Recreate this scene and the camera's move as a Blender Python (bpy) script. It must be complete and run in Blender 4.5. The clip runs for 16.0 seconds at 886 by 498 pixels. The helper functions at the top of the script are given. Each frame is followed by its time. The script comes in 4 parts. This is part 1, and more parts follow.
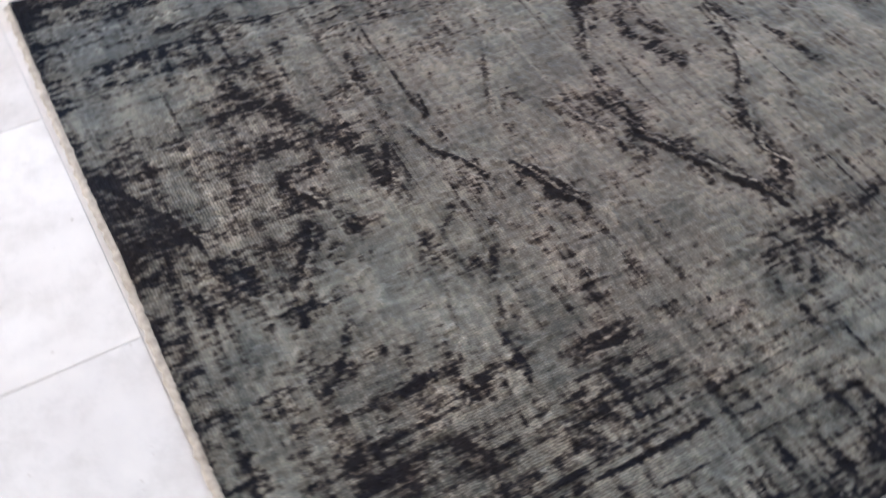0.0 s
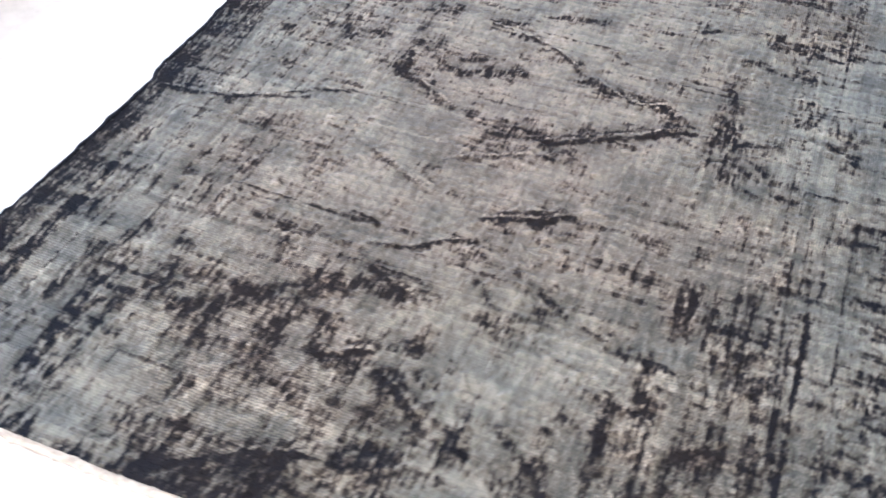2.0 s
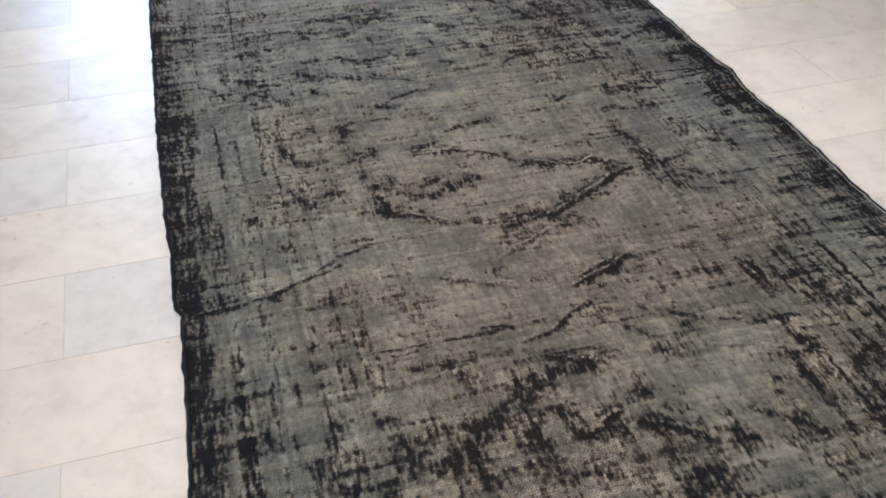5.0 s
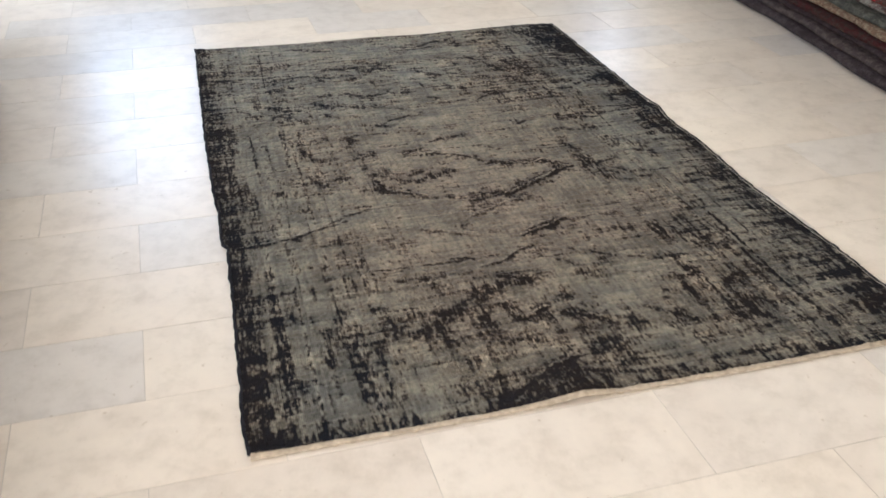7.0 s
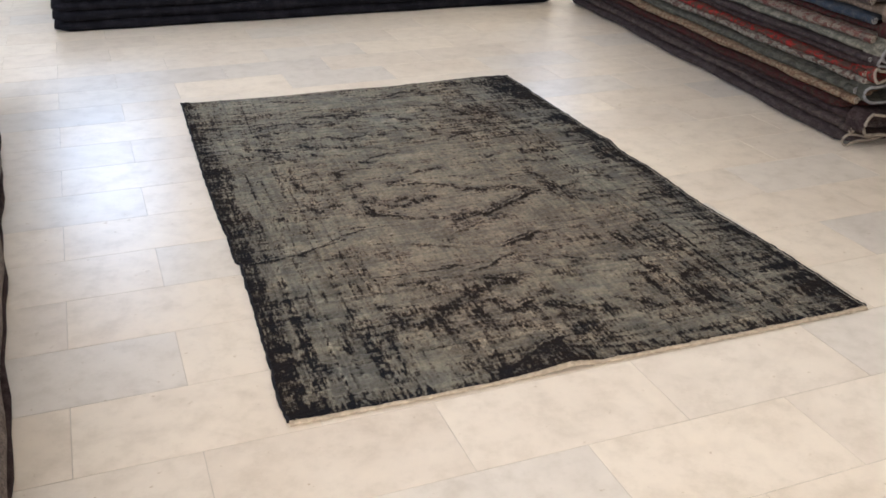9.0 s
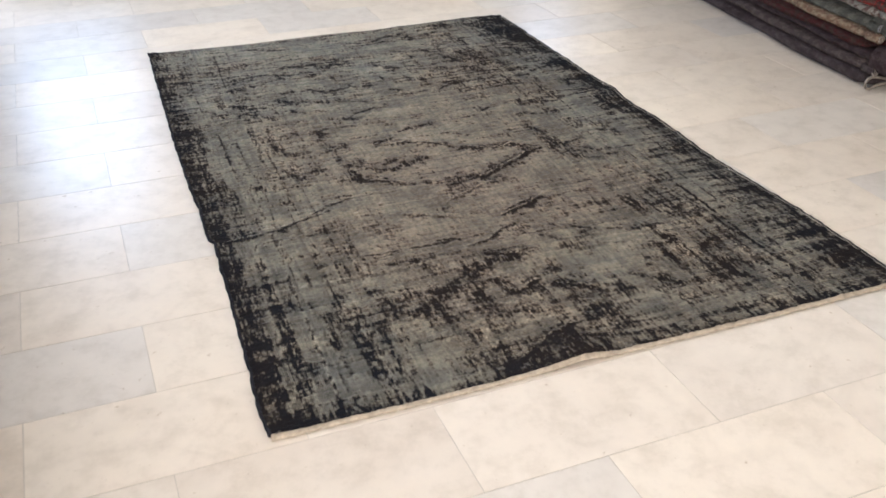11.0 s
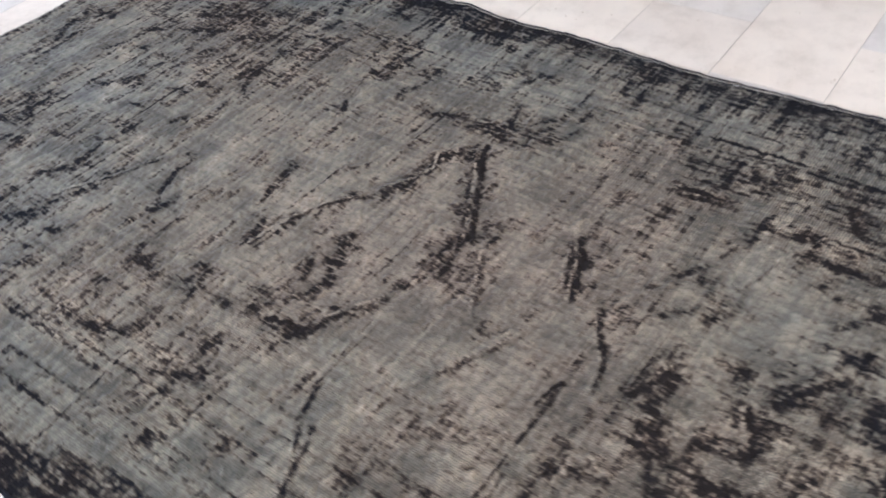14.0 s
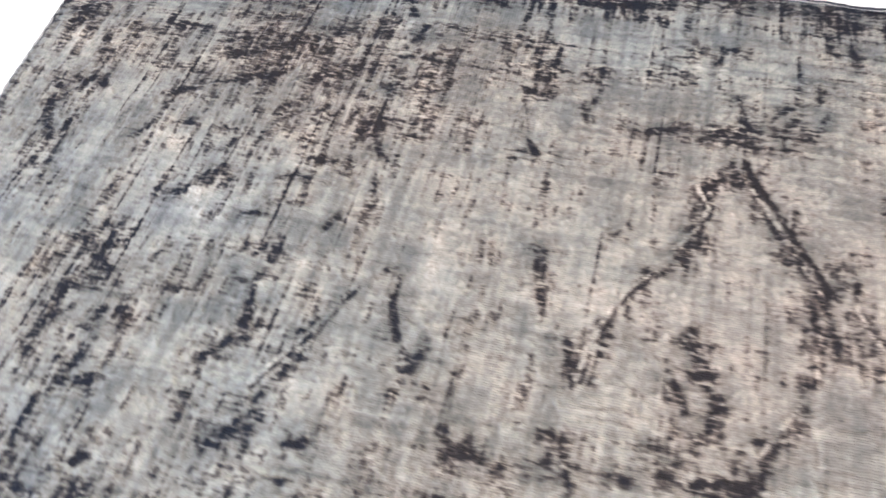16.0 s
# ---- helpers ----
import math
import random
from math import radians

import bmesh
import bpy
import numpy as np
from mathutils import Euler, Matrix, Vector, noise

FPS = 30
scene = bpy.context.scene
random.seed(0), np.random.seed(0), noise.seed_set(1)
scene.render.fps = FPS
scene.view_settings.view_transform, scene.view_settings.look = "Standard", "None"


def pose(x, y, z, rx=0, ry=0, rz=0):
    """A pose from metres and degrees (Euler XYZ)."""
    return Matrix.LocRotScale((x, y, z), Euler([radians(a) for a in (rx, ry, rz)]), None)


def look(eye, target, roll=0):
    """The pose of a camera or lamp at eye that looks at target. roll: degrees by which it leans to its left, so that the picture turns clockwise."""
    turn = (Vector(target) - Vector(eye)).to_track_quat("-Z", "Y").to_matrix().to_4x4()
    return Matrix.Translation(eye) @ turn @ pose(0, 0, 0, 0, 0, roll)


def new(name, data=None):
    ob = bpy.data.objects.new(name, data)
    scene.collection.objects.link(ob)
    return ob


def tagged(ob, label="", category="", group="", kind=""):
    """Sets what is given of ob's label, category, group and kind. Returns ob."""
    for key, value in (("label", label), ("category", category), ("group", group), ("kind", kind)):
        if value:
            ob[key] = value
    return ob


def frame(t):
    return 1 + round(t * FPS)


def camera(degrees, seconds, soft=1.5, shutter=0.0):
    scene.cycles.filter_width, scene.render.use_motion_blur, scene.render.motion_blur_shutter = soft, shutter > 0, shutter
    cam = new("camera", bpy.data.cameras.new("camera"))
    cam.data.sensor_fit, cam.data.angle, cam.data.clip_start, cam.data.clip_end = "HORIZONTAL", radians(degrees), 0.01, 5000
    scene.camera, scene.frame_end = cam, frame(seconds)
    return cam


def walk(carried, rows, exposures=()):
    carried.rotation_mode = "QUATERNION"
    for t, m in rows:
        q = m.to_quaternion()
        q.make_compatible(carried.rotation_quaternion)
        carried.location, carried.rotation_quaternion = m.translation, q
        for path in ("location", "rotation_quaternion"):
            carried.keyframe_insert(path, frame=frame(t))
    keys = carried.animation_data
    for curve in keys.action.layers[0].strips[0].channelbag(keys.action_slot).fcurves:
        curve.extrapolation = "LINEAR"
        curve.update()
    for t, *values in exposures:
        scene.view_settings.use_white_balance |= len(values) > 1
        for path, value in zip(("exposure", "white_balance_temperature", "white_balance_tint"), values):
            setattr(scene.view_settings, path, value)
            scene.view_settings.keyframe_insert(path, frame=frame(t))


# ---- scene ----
cam = camera(51.1, 16.0, soft=1.6, shutter=0.5)
PATH = [
    (0, (1.93, -0.003, 1.397), (0.915, 0.642, -0.201), 4.6),
    (0.5, (1.909, -0.281, 1.392), (0.97, 0.628, -0.122), 1.8),
    (1, (1.806, -0.362, 1.371), (0.97, 0.69, -0.11), 1.1),
    (1.5, (1.593, -0.38, 1.363), (0.908, 0.764, -0.128), -1.4),
    (2, (1.354, -0.486, 1.34), (0.83, 0.785, -0.112), 0.3),
    (2.5, (1.093, -0.638, 1.371), (0.717, 0.697, -0.071), 0.7),
    (3, (0.915, -0.577, 1.353), (0.71, 0.809, -0.073), 1.0),
    (3.5, (0.7, -0.434, 1.352), (0.642, 0.954, -0.087), -0.4),
    (4, (0.456, -0.431, 1.37), (0.659, 0.961, -0.053), -0.3),
    (4.2, (0.376, -0.456, 1.383), (0.7, 0.943, -0.009), -0.5),
    (6.3, (-0.003, -1.284, 1.425), (0.517, 0.345, 0.389), 0.7),
    (6.5, (-0.019, -1.345, 1.426), (0.531, 0.28, 0.398), 1.4),
    (7, (-0.003, -1.573, 1.45), (0.46, 0.084, 0.43), 0.8),
    (7.5, (-0.103, -1.725, 1.46), (0.389, -0.06, 0.468), 2.1),
    (8, (-0.243, -1.841, 1.456), (0.305, -0.156, 0.529), 1.2),
    (8.5, (-0.29, -1.896, 1.437), (0.273, -0.194, 0.551), 0.9),
    (9, (-0.284, -1.917, 1.435), (0.325, -0.226, 0.557), 0.8),
    (9.5, (-0.291, -1.904, 1.43), (0.31, -0.226, 0.524), 0.3),
    (9.7, (-0.296, -1.903, 1.435), (0.321, -0.231, 0.526), 0.8),
    (11.8, (-0.144, -1.203, 1.412), (0.504, 0.338, 0.315), -1.8),
    (12, (-0.178, -1.087, 1.411), (0.53, 0.416, 0.298), -2.4),
    (12.5, (-0.167, -0.806, 1.366), (0.622, 0.62, 0.206), -3.7),
    (13, (-0.128, -0.475, 1.355), (0.692, 0.88, 0.135), -6.5),
    (13.5, (-0.204, -0.143, 1.348), (0.828, 1.008, 0.079), -4.2),
    (14, (-0.224, 0.148, 1.326), (0.916, 1.107, -0.008), -5.3),
    (14.5, (-0.149, 0.458, 1.332), (0.953, 1.324, -0.095), -8.1),
    (15, (-0.18, 0.792, 1.332), (1.006, 1.495, -0.117), -5.6),
    (15.5, (-0.212, 1.118, 1.368), (1.014, 1.649, -0.121), -4.6),
    (16, (-0.121, 1.436, 1.359), (1.077, 1.807, -0.199), -4.0),
]
EXPOSURES = [(0, -0.32, 4820, 16), (0.5, -0.15, 4820, 17), (1, -0.09, 4820, 17), (1.5, 0.1, 4840, 17), (2, 0.53, 4820, 17), (2.5, 0.26, 4870, 17), (3, 0.05, 4970, 17), (3.5, -0.15, 5010, 17), (4.2, -0.32, 5110, 16), (6.4, -0.68, 5630, 13), (7, -0.59, 5660, 13), (7.5, -0.69, 5700, 13), (8, -0.79, 5760, 13), (8.5, -0.76, 5790, 14), (9.7, -0.69, 5810, 15), (12, -0.4, 5340, 14), (13, -0.35, 5180, 15), (13.5, -0.18, 5070, 16), (14, -0.22, 5070, 17), (14.5, 0.38, 5000, 17), (15, 0.68, 4990, 17), (16, 0.88, 5040, 18)]
walk(cam, [(t, look(eye, target, roll)) for t, eye, target, roll in PATH], EXPOSURES)

# ---- daylight: hazy sky outside, windows at the far end, added lights south, east and west ----
world = bpy.data.worlds.new("sky")
scene.world = world
world.use_nodes = True
sky = world.node_tree.nodes.new("ShaderNodeTexSky")
sky.sky_type, sky.sun_disc = "NISHITA", False
sky.sun_elevation, sky.sun_rotation = radians(55), radians(100)
world.node_tree.links.new(sky.outputs[0], world.node_tree.nodes["Background"].inputs[0])
world.node_tree.nodes["Background"].inputs[1].default_value = 0.1

sun = new("sun", bpy.data.lights.new("sun", "SUN"))
sun.data.energy, sun.data.angle, sun.data.color = 2.5, radians(0.5), (1.0, 0.95, 0.88)
sun.matrix_world = look((0, 0, 10), (-5.65, 1.0, 1.8))


def window_light(name, centre, target, width, height, watts, colour):
    lamp = new(name, bpy.data.lights.new(name, "AREA"))
    lamp.data.shape, lamp.data.size, lamp.data.size_y = "RECTANGLE", width, height
    lamp.data.energy, lamp.data.color = watts, colour
    lamp.matrix_world = look(centre, target)
    return lamp


window_light("window_light_far", (-0.47, 6.52, 1.96), (-0.6, 0, 1.0), 0.92, 1.3, 52, (0.68, 0.84, 1.0))
window_light("window_light_far_side", (3.9, 6.52, 2.05), (3.6, 0, 1.1), 0.36, 0.6, 18, (0.84, 0.92, 1.0))
# three added lights in assumed, unseen openings brighten the floor and rugs
window_light("added_light_south", (-1.35, -4.42, 1.75), (-1.0, 3, 0.3), 2.8, 2.3, 400, (1.0, 0.89, 0.74))
window_light("added_light_east", (5.93, 4.7, 1.8), (1.5, 3.6, 3.4), 3.4, 1.5, 215, (1.0, 0.87, 0.65))
window_light("added_light_west", (-3.93, 2.6, 2.2), (0.0, 2.4, 3.2), 3.4, 1.2, 260, (0.90, 0.95, 1.0))


# ---- materials ----
def material(name, roughness=0.6, specular=0.5):
    m = bpy.data.materials.new(name)
    m.use_nodes = True
    b = m.node_tree.nodes["Principled BSDF"]
    b.inputs["Roughness"].default_value = roughness
    b.inputs["Specular IOR Level"].default_value = specular
    return m, m.node_tree, b


def node(tree, kind, **values):
    n = tree.nodes.new(kind)
    for key, value in values.items():
        n.inputs[key].default_value = value
    return n


def link(tree, a, b):
    tree.links.new(a, b)


def ramp(tree, fac, stops):
    n = tree.nodes.new("ShaderNodeValToRGB")
    while len(n.color_ramp.elements) < len(stops):
        n.color_ramp.elements.new(0.5)
    for e, (p, c) in zip(n.color_ramp.elements, stops):
        e.position, e.color = p, (*c, 1)
    link(tree, fac, n.inputs[0])
    return n.outputs[0]


def mixed(tree, fac, a, b, blend="MIX"):
    n = tree.nodes.new("ShaderNodeMix")
    n.data_type, n.blend_type = "RGBA", blend
    for value, socket in ((fac, n.inputs[0]), (a, n.inputs[6]), (b, n.inputs[7])):
        if isinstance(value, bpy.types.NodeSocket):
            link(tree, value, socket)
        elif isinstance(value, (int, float)):
            socket.default_value = value
        else:
            socket.default_value = (*value, 1)
    return n.outputs[2]


def bumped(tree, bsdf, height, strength, distance):
    n = node(tree, "ShaderNodeBump", Strength=strength, Distance=distance)
    link(tree, height, n.inputs["Height"])
    link(tree, n.outputs[0], bsdf.inputs["Normal"])


def marble(name, dark, mid, light):
    """Polished marble, its clouds and veins shifted from tile to tile."""
    m, t, b = material(name, 0.2, 0.5)
    info, geo = t.nodes.new("ShaderNodeObjectInfo"), t.nodes.new("ShaderNodeNewGeometry")
    add = t.nodes.new("ShaderNodeVectorMath")
    scale = t.nodes.new("ShaderNodeVectorMath")
    scale.operation = "SCALE"
    scale.inputs[0].default_value = (37, 53, 11)
    link(t, info.outputs["Random"], scale.inputs["Scale"])
    link(t, geo.outputs["Position"], add.inputs[0])
    link(t, scale.outputs[0], add.inputs[1])
    cloud = node(t, "ShaderNodeTexNoise", Scale=2.0, Detail=3, Roughness=0.5, Distortion=0.4)
    link(t, add.outputs[0], cloud.inputs["Vector"])
    base = ramp(t, cloud.outputs[0], [(0.3, dark), (0.5, mid), (0.72, light)])
    vein = node(t, "ShaderNodeTexNoise", Scale=1.6, Detail=4, Roughness=0.55, Distortion=1.6)
    link(t, add.outputs[0], vein.inputs["Vector"])
    veins = ramp(t, vein.outputs[0], [(0.44, (1, 1, 1)), (0.5, (0.86, 0.85, 0.84)), (0.56, (1, 1, 1))])
    colour = mixed(t, 0.34, base, veins, "MULTIPLY")
    mottle = node(t, "ShaderNodeTexNoise", Scale=11, Detail=5, Roughness=0.7)
    link(t, add.outputs[0], mottle.inputs["Vector"])
    colour = mixed(t, 1.0, colour, ramp(t, mottle.outputs[0], [(0.30, (0.87, 0.86, 0.84)), (0.52, (1.0, 1.0, 1.0)), (0.75, (1.05, 1.05, 1.04))]), "MULTIPLY")
    grime = node(t, "ShaderNodeTexNoise", Scale=34, Detail=3, Roughness=0.6)
    link(t, add.outputs[0], grime.inputs["Vector"])
    colour = mixed(t, 1.0, colour, ramp(t, grime.outputs[0], [(0.255, (0.72, 0.66, 0.58)), (0.31, (1, 1, 1))]), "MULTIPLY")
    tone = ramp(t, info.outputs["Random"], [(0.0, (0.93, 0.93, 0.94)), (0.5, (0.98, 0.975, 0.97)), (1.0, (1.03, 1.02, 1.0))])
    colour = mixed(t, 1.0, colour, tone, "MULTIPLY")
    link(t, colour, b.inputs["Base Color"])
    smear = node(t, "ShaderNodeTexNoise", Scale=3, Detail=2)
    link(t, geo.outputs["Position"], smear.inputs["Vector"])
    rough = node(t, "ShaderNodeMapRange", **{"To Min": 0.285, "To Max": 0.325})
    link(t, smear.outputs[0], rough.inputs[0])
    link(t, rough.outputs[0], b.inputs["Roughness"])
    return m


MARBLE_CREAM = marble("marble_cream", (0.65, 0.575, 0.48), (0.695, 0.625, 0.53), (0.71, 0.645, 0.55))
MARBLE_GREY = marble("marble_grey", (0.60, 0.555, 0.495), (0.64, 0.595, 0.53), (0.655, 0.61, 0.545))


def plain(name, colour, roughness=0.7, spread=0.08, scale=8.0, bump=0.0, specular=0.4, metallic=0.0):
    m, t, b = material(name, roughness, specular)
    b.inputs["Metallic"].default_value = metallic
    geo = t.nodes.new("ShaderNodeNewGeometry")
    n1 = node(t, "ShaderNodeTexNoise", Scale=scale, Detail=6, Roughness=0.65)
    link(t, geo.outputs["Position"], n1.inputs["Vector"])
    low = tuple(c * (1 - spread) for c in colour)
    high = tuple(min(1, c * (1 + spread)) for c in colour)
    link(t, ramp(t, n1.outputs[0], [(0.3, low), (0.7, high)]), b.inputs["Base Color"])
    if bump:
        n2 = node(t, "ShaderNodeTexNoise", Scale=scale * 14, Detail=4)
        link(t, geo.outputs["Position"], n2.inputs["Vector"])
        bumped(t, b, n2.outputs[0], 0.5, bump)
    return m


GROUT = plain("grout", (0.50, 0.455, 0.39), 0.9, 0.22, 9)
PLASTER = plain("plaster", (0.74, 0.71, 0.65), 0.85, 0.05, 3, 0.001)
CEILING = plain("ceiling_paint", (0.80, 0.79, 0.76), 0.9, 0.03, 2)
ALUMINIUM = plain("window_aluminium", (0.55, 0.55, 0.56), 0.4, 0.05, 20, metallic=0.8)
PAVING = plain("paving", (0.35, 0.34, 0.32), 0.9, 0.2, 2)
COTTON = plain("cotton_band", (0.43, 0.36, 0.27), 0.95, 0.3, 60, 0.003, 0.1)
COTTON_DIM = plain("worn_cotton_and_highlight", (0.26, 0.23, 0.19), 0.95, 0.35, 40, 0.003, 0.1)
CORD = plain("black_wool_cord", (0.018, 0.018, 0.022), 0.95, 0.5, 50, 0.003, 0.1)

GLASS, glass_tree, glass_bsdf = material("window_glass", 0.02, 0.5)
glass_bsdf.inputs["Base Color"].default_value = (0.96, 0.98, 0.98, 1)
glass_bsdf.inputs["Transmission Weight"].default_value = 1.0


def rug_material():
    """Overdyed wool: dye left in the pile gives near-black, worn ground shows through grey, taupe and slate."""
    m, t, b = material("overdyed_wool", 0.95, 0.02)
    dye, tone = t.nodes.new("ShaderNodeAttribute"), t.nodes.new("ShaderNodeAttribute")
    dye.attribute_name, tone.attribute_name = "dye", "tone"
    geo = t.nodes.new("ShaderNodeNewGeometry")
    def stretched(sx, sy, detail):
        m2 = t.nodes.new("ShaderNodeMapping")
        m2.inputs["Scale"].default_value = (sx, sy, 40)
        link(t, geo.outputs["Position"], m2.inputs["Vector"])
        n = node(t, "ShaderNodeTexNoise", Scale=1.0, Detail=detail, Roughness=0.6)
        link(t, m2.outputs[0], n.inputs["Vector"])
        return n.outputs[0]

    def sum_of(x, y, factor):
        n = t.nodes.new("ShaderNodeMath")
        n.operation = "MULTIPLY_ADD"
        link(t, x, n.inputs[0])
        n.inputs[1].default_value = factor
        if isinstance(y, float):
            n.inputs[2].default_value = y
        else:
            link(t, y, n.inputs[2])
        return n.outputs[0]

    ground = ramp(t, tone.outputs["Fac"], [(0.0, (0.148, 0.147, 0.133)), (0.35, (0.166, 0.155, 0.124)), (0.65, (0.183, 0.159, 0.120)), (1.0, (0.198, 0.162, 0.122))])
    fuzz = node(t, "ShaderNodeTexNoise", Scale=230, Detail=3, Roughness=0.7)
    link(t, geo.outputs["Position"], fuzz.inputs["Vector"])
    mottle = node(t, "ShaderNodeTexNoise", Scale=24, Detail=4, Roughness=0.6)
    link(t, geo.outputs["Position"], mottle.inputs["Vector"])
    ground = mixed(t, 1.0, ground, ramp(t, fuzz.outputs[0], [(0.3, (0.94, 0.94, 0.94)), (0.68, (1.05, 1.05, 1.045))]), "MULTIPLY")
    ground = mixed(t, 1.0, ground, ramp(t, mottle.outputs[0], [(0.3, (0.88, 0.885, 0.89)), (0.7, (1.13, 1.125, 1.105))]), "MULTIPLY")
    # rows of knots, 4 to 5 mm apart
    rows = t.nodes.new("ShaderNodeMapping")
    rows.inputs["Scale"].default_value = (205, 170, 100)
    link(t, geo.outputs["Position"], rows.inputs["Vector"])
    knots = node(t, "ShaderNodeTexVoronoi", Scale=1.0, Randomness=0.35)
    link(t, rows.outputs[0], knots.inputs["Vector"])
    ground = mixed(t, 1.0, ground, ramp(t, knots.outputs["Distance"], [(0.1, (1.07, 1.07, 1.065)), (0.45, (1.0, 1.0, 1.0)), (0.75, (0.89, 0.89, 0.895))]), "MULTIPLY")
    fade = t.nodes.new("ShaderNodeAttribute")
    fade.attribute_name = "fade"
    ground = mixed(t, 1.0, ground, ramp(t, sum_of(fade.outputs["Fac"], 0.5, 1.0), [(0.1, (0.62, 0.63, 0.64)), (0.9, (1.42, 1.41, 1.38)), (1.0, (1.75, 1.73, 1.68))]), "MULTIPLY")
    # bare knots stand out pale where the pile is worn to its foot
    bare = t.nodes.new("ShaderNodeAttribute")
    bare.attribute_name = "bare"
    ground = mixed(t, bare.outputs["Fac"], ground, mixed(t, 1.0, ground, ramp(t, knots.outputs["Distance"], [(0.10, (1.36, 1.36, 1.35)), (0.38, (1.0, 1.0, 1.0)), (0.62, (0.56, 0.56, 0.57))]), "MULTIPLY"))
    # dye left in single tufts
    comb = stretched(260, 75, 2)
    grain = sum_of(comb, sum_of(knots.outputs["Distance"], -0.62, 0.34), 0.8)
    where = node(t, "ShaderNodeMapRange", **{"From Min": 0.05, "From Max": 0.5, "To Min": 0.15, "To Max": 0.8})
    link(t, dye.outputs["Fac"], where.inputs[0])
    broken = t.nodes.new("ShaderNodeMath")
    broken.operation = "MULTIPLY_ADD"
    link(t, grain, broken.inputs[0])
    link(t, where.outputs[0], broken.inputs[1])
    link(t, dye.outputs["Fac"], broken.inputs[2])
    cover = broken.outputs[0]
    worn = mixed(t, 1.0, ground, (0.42, 0.38, 0.365), "MULTIPLY")
    half = node(t, "ShaderNodeMapRange", **{"From Min": 0.0, "From Max": 0.60})
    full = node(t, "ShaderNodeMapRange", **{"From Min": 0.36, "From Max": 0.94})
    link(t, cover, half.inputs[0])
    link(t, cover, full.inputs[0])
    soot = ramp(t, tone.outputs["Fac"], [(0.25, (0.0105, 0.0110, 0.0140)), (0.75, (0.0170, 0.0135, 0.0125))])
    colour = mixed(t, full.outputs[0], mixed(t, half.outputs[0], ground, worn), soot)
    link(t, colour, b.inputs["Base Color"])
    link(t, sum_of(full.outputs[0], 0.11, -0.10), b.inputs["Sheen Weight"])
    b.inputs["Sheen Roughness"].default_value = 0.45
    b.inputs["Sheen Tint"].default_value = (0.86, 0.94, 1.0, 1)
    bumped(t, b, sum_of(comb, sum_of(knots.outputs["Distance"], 0.0, -0.9), 0.5), 0.7, 0.003)
    return m


RUG = rug_material()


def wool(name, main, second, amount=0.5, scale=30.0):
    """Pile seen on the folded edges of stacked rugs, with worn motifs in a second colour."""
    m, t, b = material(name, 0.95, 0.04)
    geo = t.nodes.new("ShaderNodeNewGeometry")
    stretch = t.nodes.new("ShaderNodeMapping")
    stretch.inputs["Scale"].default_value = (1.0, 0.55, 0.8)
    link(t, geo.outputs["Position"], stretch.inputs["Vector"])
    motif = node(t, "ShaderNodeTexVoronoi", Scale=scale)
    link(t, stretch.outputs[0], motif.inputs["Vector"])
    blot = node(t, "ShaderNodeTexNoise", Scale=scale * 1.3, Detail=5, Roughness=0.7)
    link(t, stretch.outputs[0], blot.inputs["Vector"])
    grain = node(t, "ShaderNodeTexNoise", Scale=170, Detail=3)
    link(t, geo.outputs["Position"], grain.inputs["Vector"])
    where = ramp(t, blot.outputs[0], [(0.62 - amount * 0.3, (0, 0, 0)), (0.70 - amount * 0.3, (1, 1, 1))])
    colour = mixed(t, where, main, second)
    cells = ramp(t, motif.outputs["Distance"], [(0.15, (0.75, 0.75, 0.75)), (0.6, (1.1, 1.1, 1.1))])
    colour = mixed(t, 0.7, colour, cells, "MULTIPLY")
    colour = mixed(t, 1.0, colour, ramp(t, grain.outputs[0], [(0.3, (0.6, 0.6, 0.6)), (0.7, (1.25, 1.25, 1.25))]), "MULTIPLY")
    link(t, colour, b.inputs["Base Color"])
    bumped(t, b, grain.outputs[0], 0.7, 0.004)
    return m


# ---- helpers for meshes ----
def mesh_of(name, bm, mats, smooth=False):
    data = bpy.data.meshes.new(name)
    bm.normal_update()
    bm.to_mesh(data)
    bm.free()
    for m in mats if isinstance(mats, (list, tuple)) else [mats]:
        data.materials.append(m)
    if smooth:
        data.shade_smooth()
    return data


def part(name, bm, mat, parent, label="", smooth=False):
    ob = new(name, mesh_of(name, bm, mat, smooth))
    ob.parent = parent
    return tagged(ob, label)


def box(bm, x0, y0, z0, x1, y1, z1, bevel=0.0):
    made = bmesh.ops.create_cube(bm, size=1)["verts"]
    bmesh.ops.transform(bm, verts=made, matrix=Matrix.Translation(((x0 + x1) / 2, (y0 + y1) / 2, (z0 + z1) / 2)) @ Matrix.Diagonal((x1 - x0, y1 - y0, z1 - z0, 1)))
    if bevel:
        edges = list({e for v in made for e in v.link_edges})
        bmesh.ops.bevel(bm, geom=edges, offset=bevel, segments=2, affect="EDGES", profile=0.6)
    return bm


def grid_mesh(bm, points, close=False):
    """Quads over rows of points; close joins the last point of each row to its first."""
    rows = [[bm.verts.new(p) for p in row] for row in points]
    for a, b in zip(rows, rows[1:]):
        n = len(a)
        for i in range(n if close else n - 1):
            bm.faces.new((a[i], a[(i + 1) % n], b[(i + 1) % n], b[i]))
    return rows


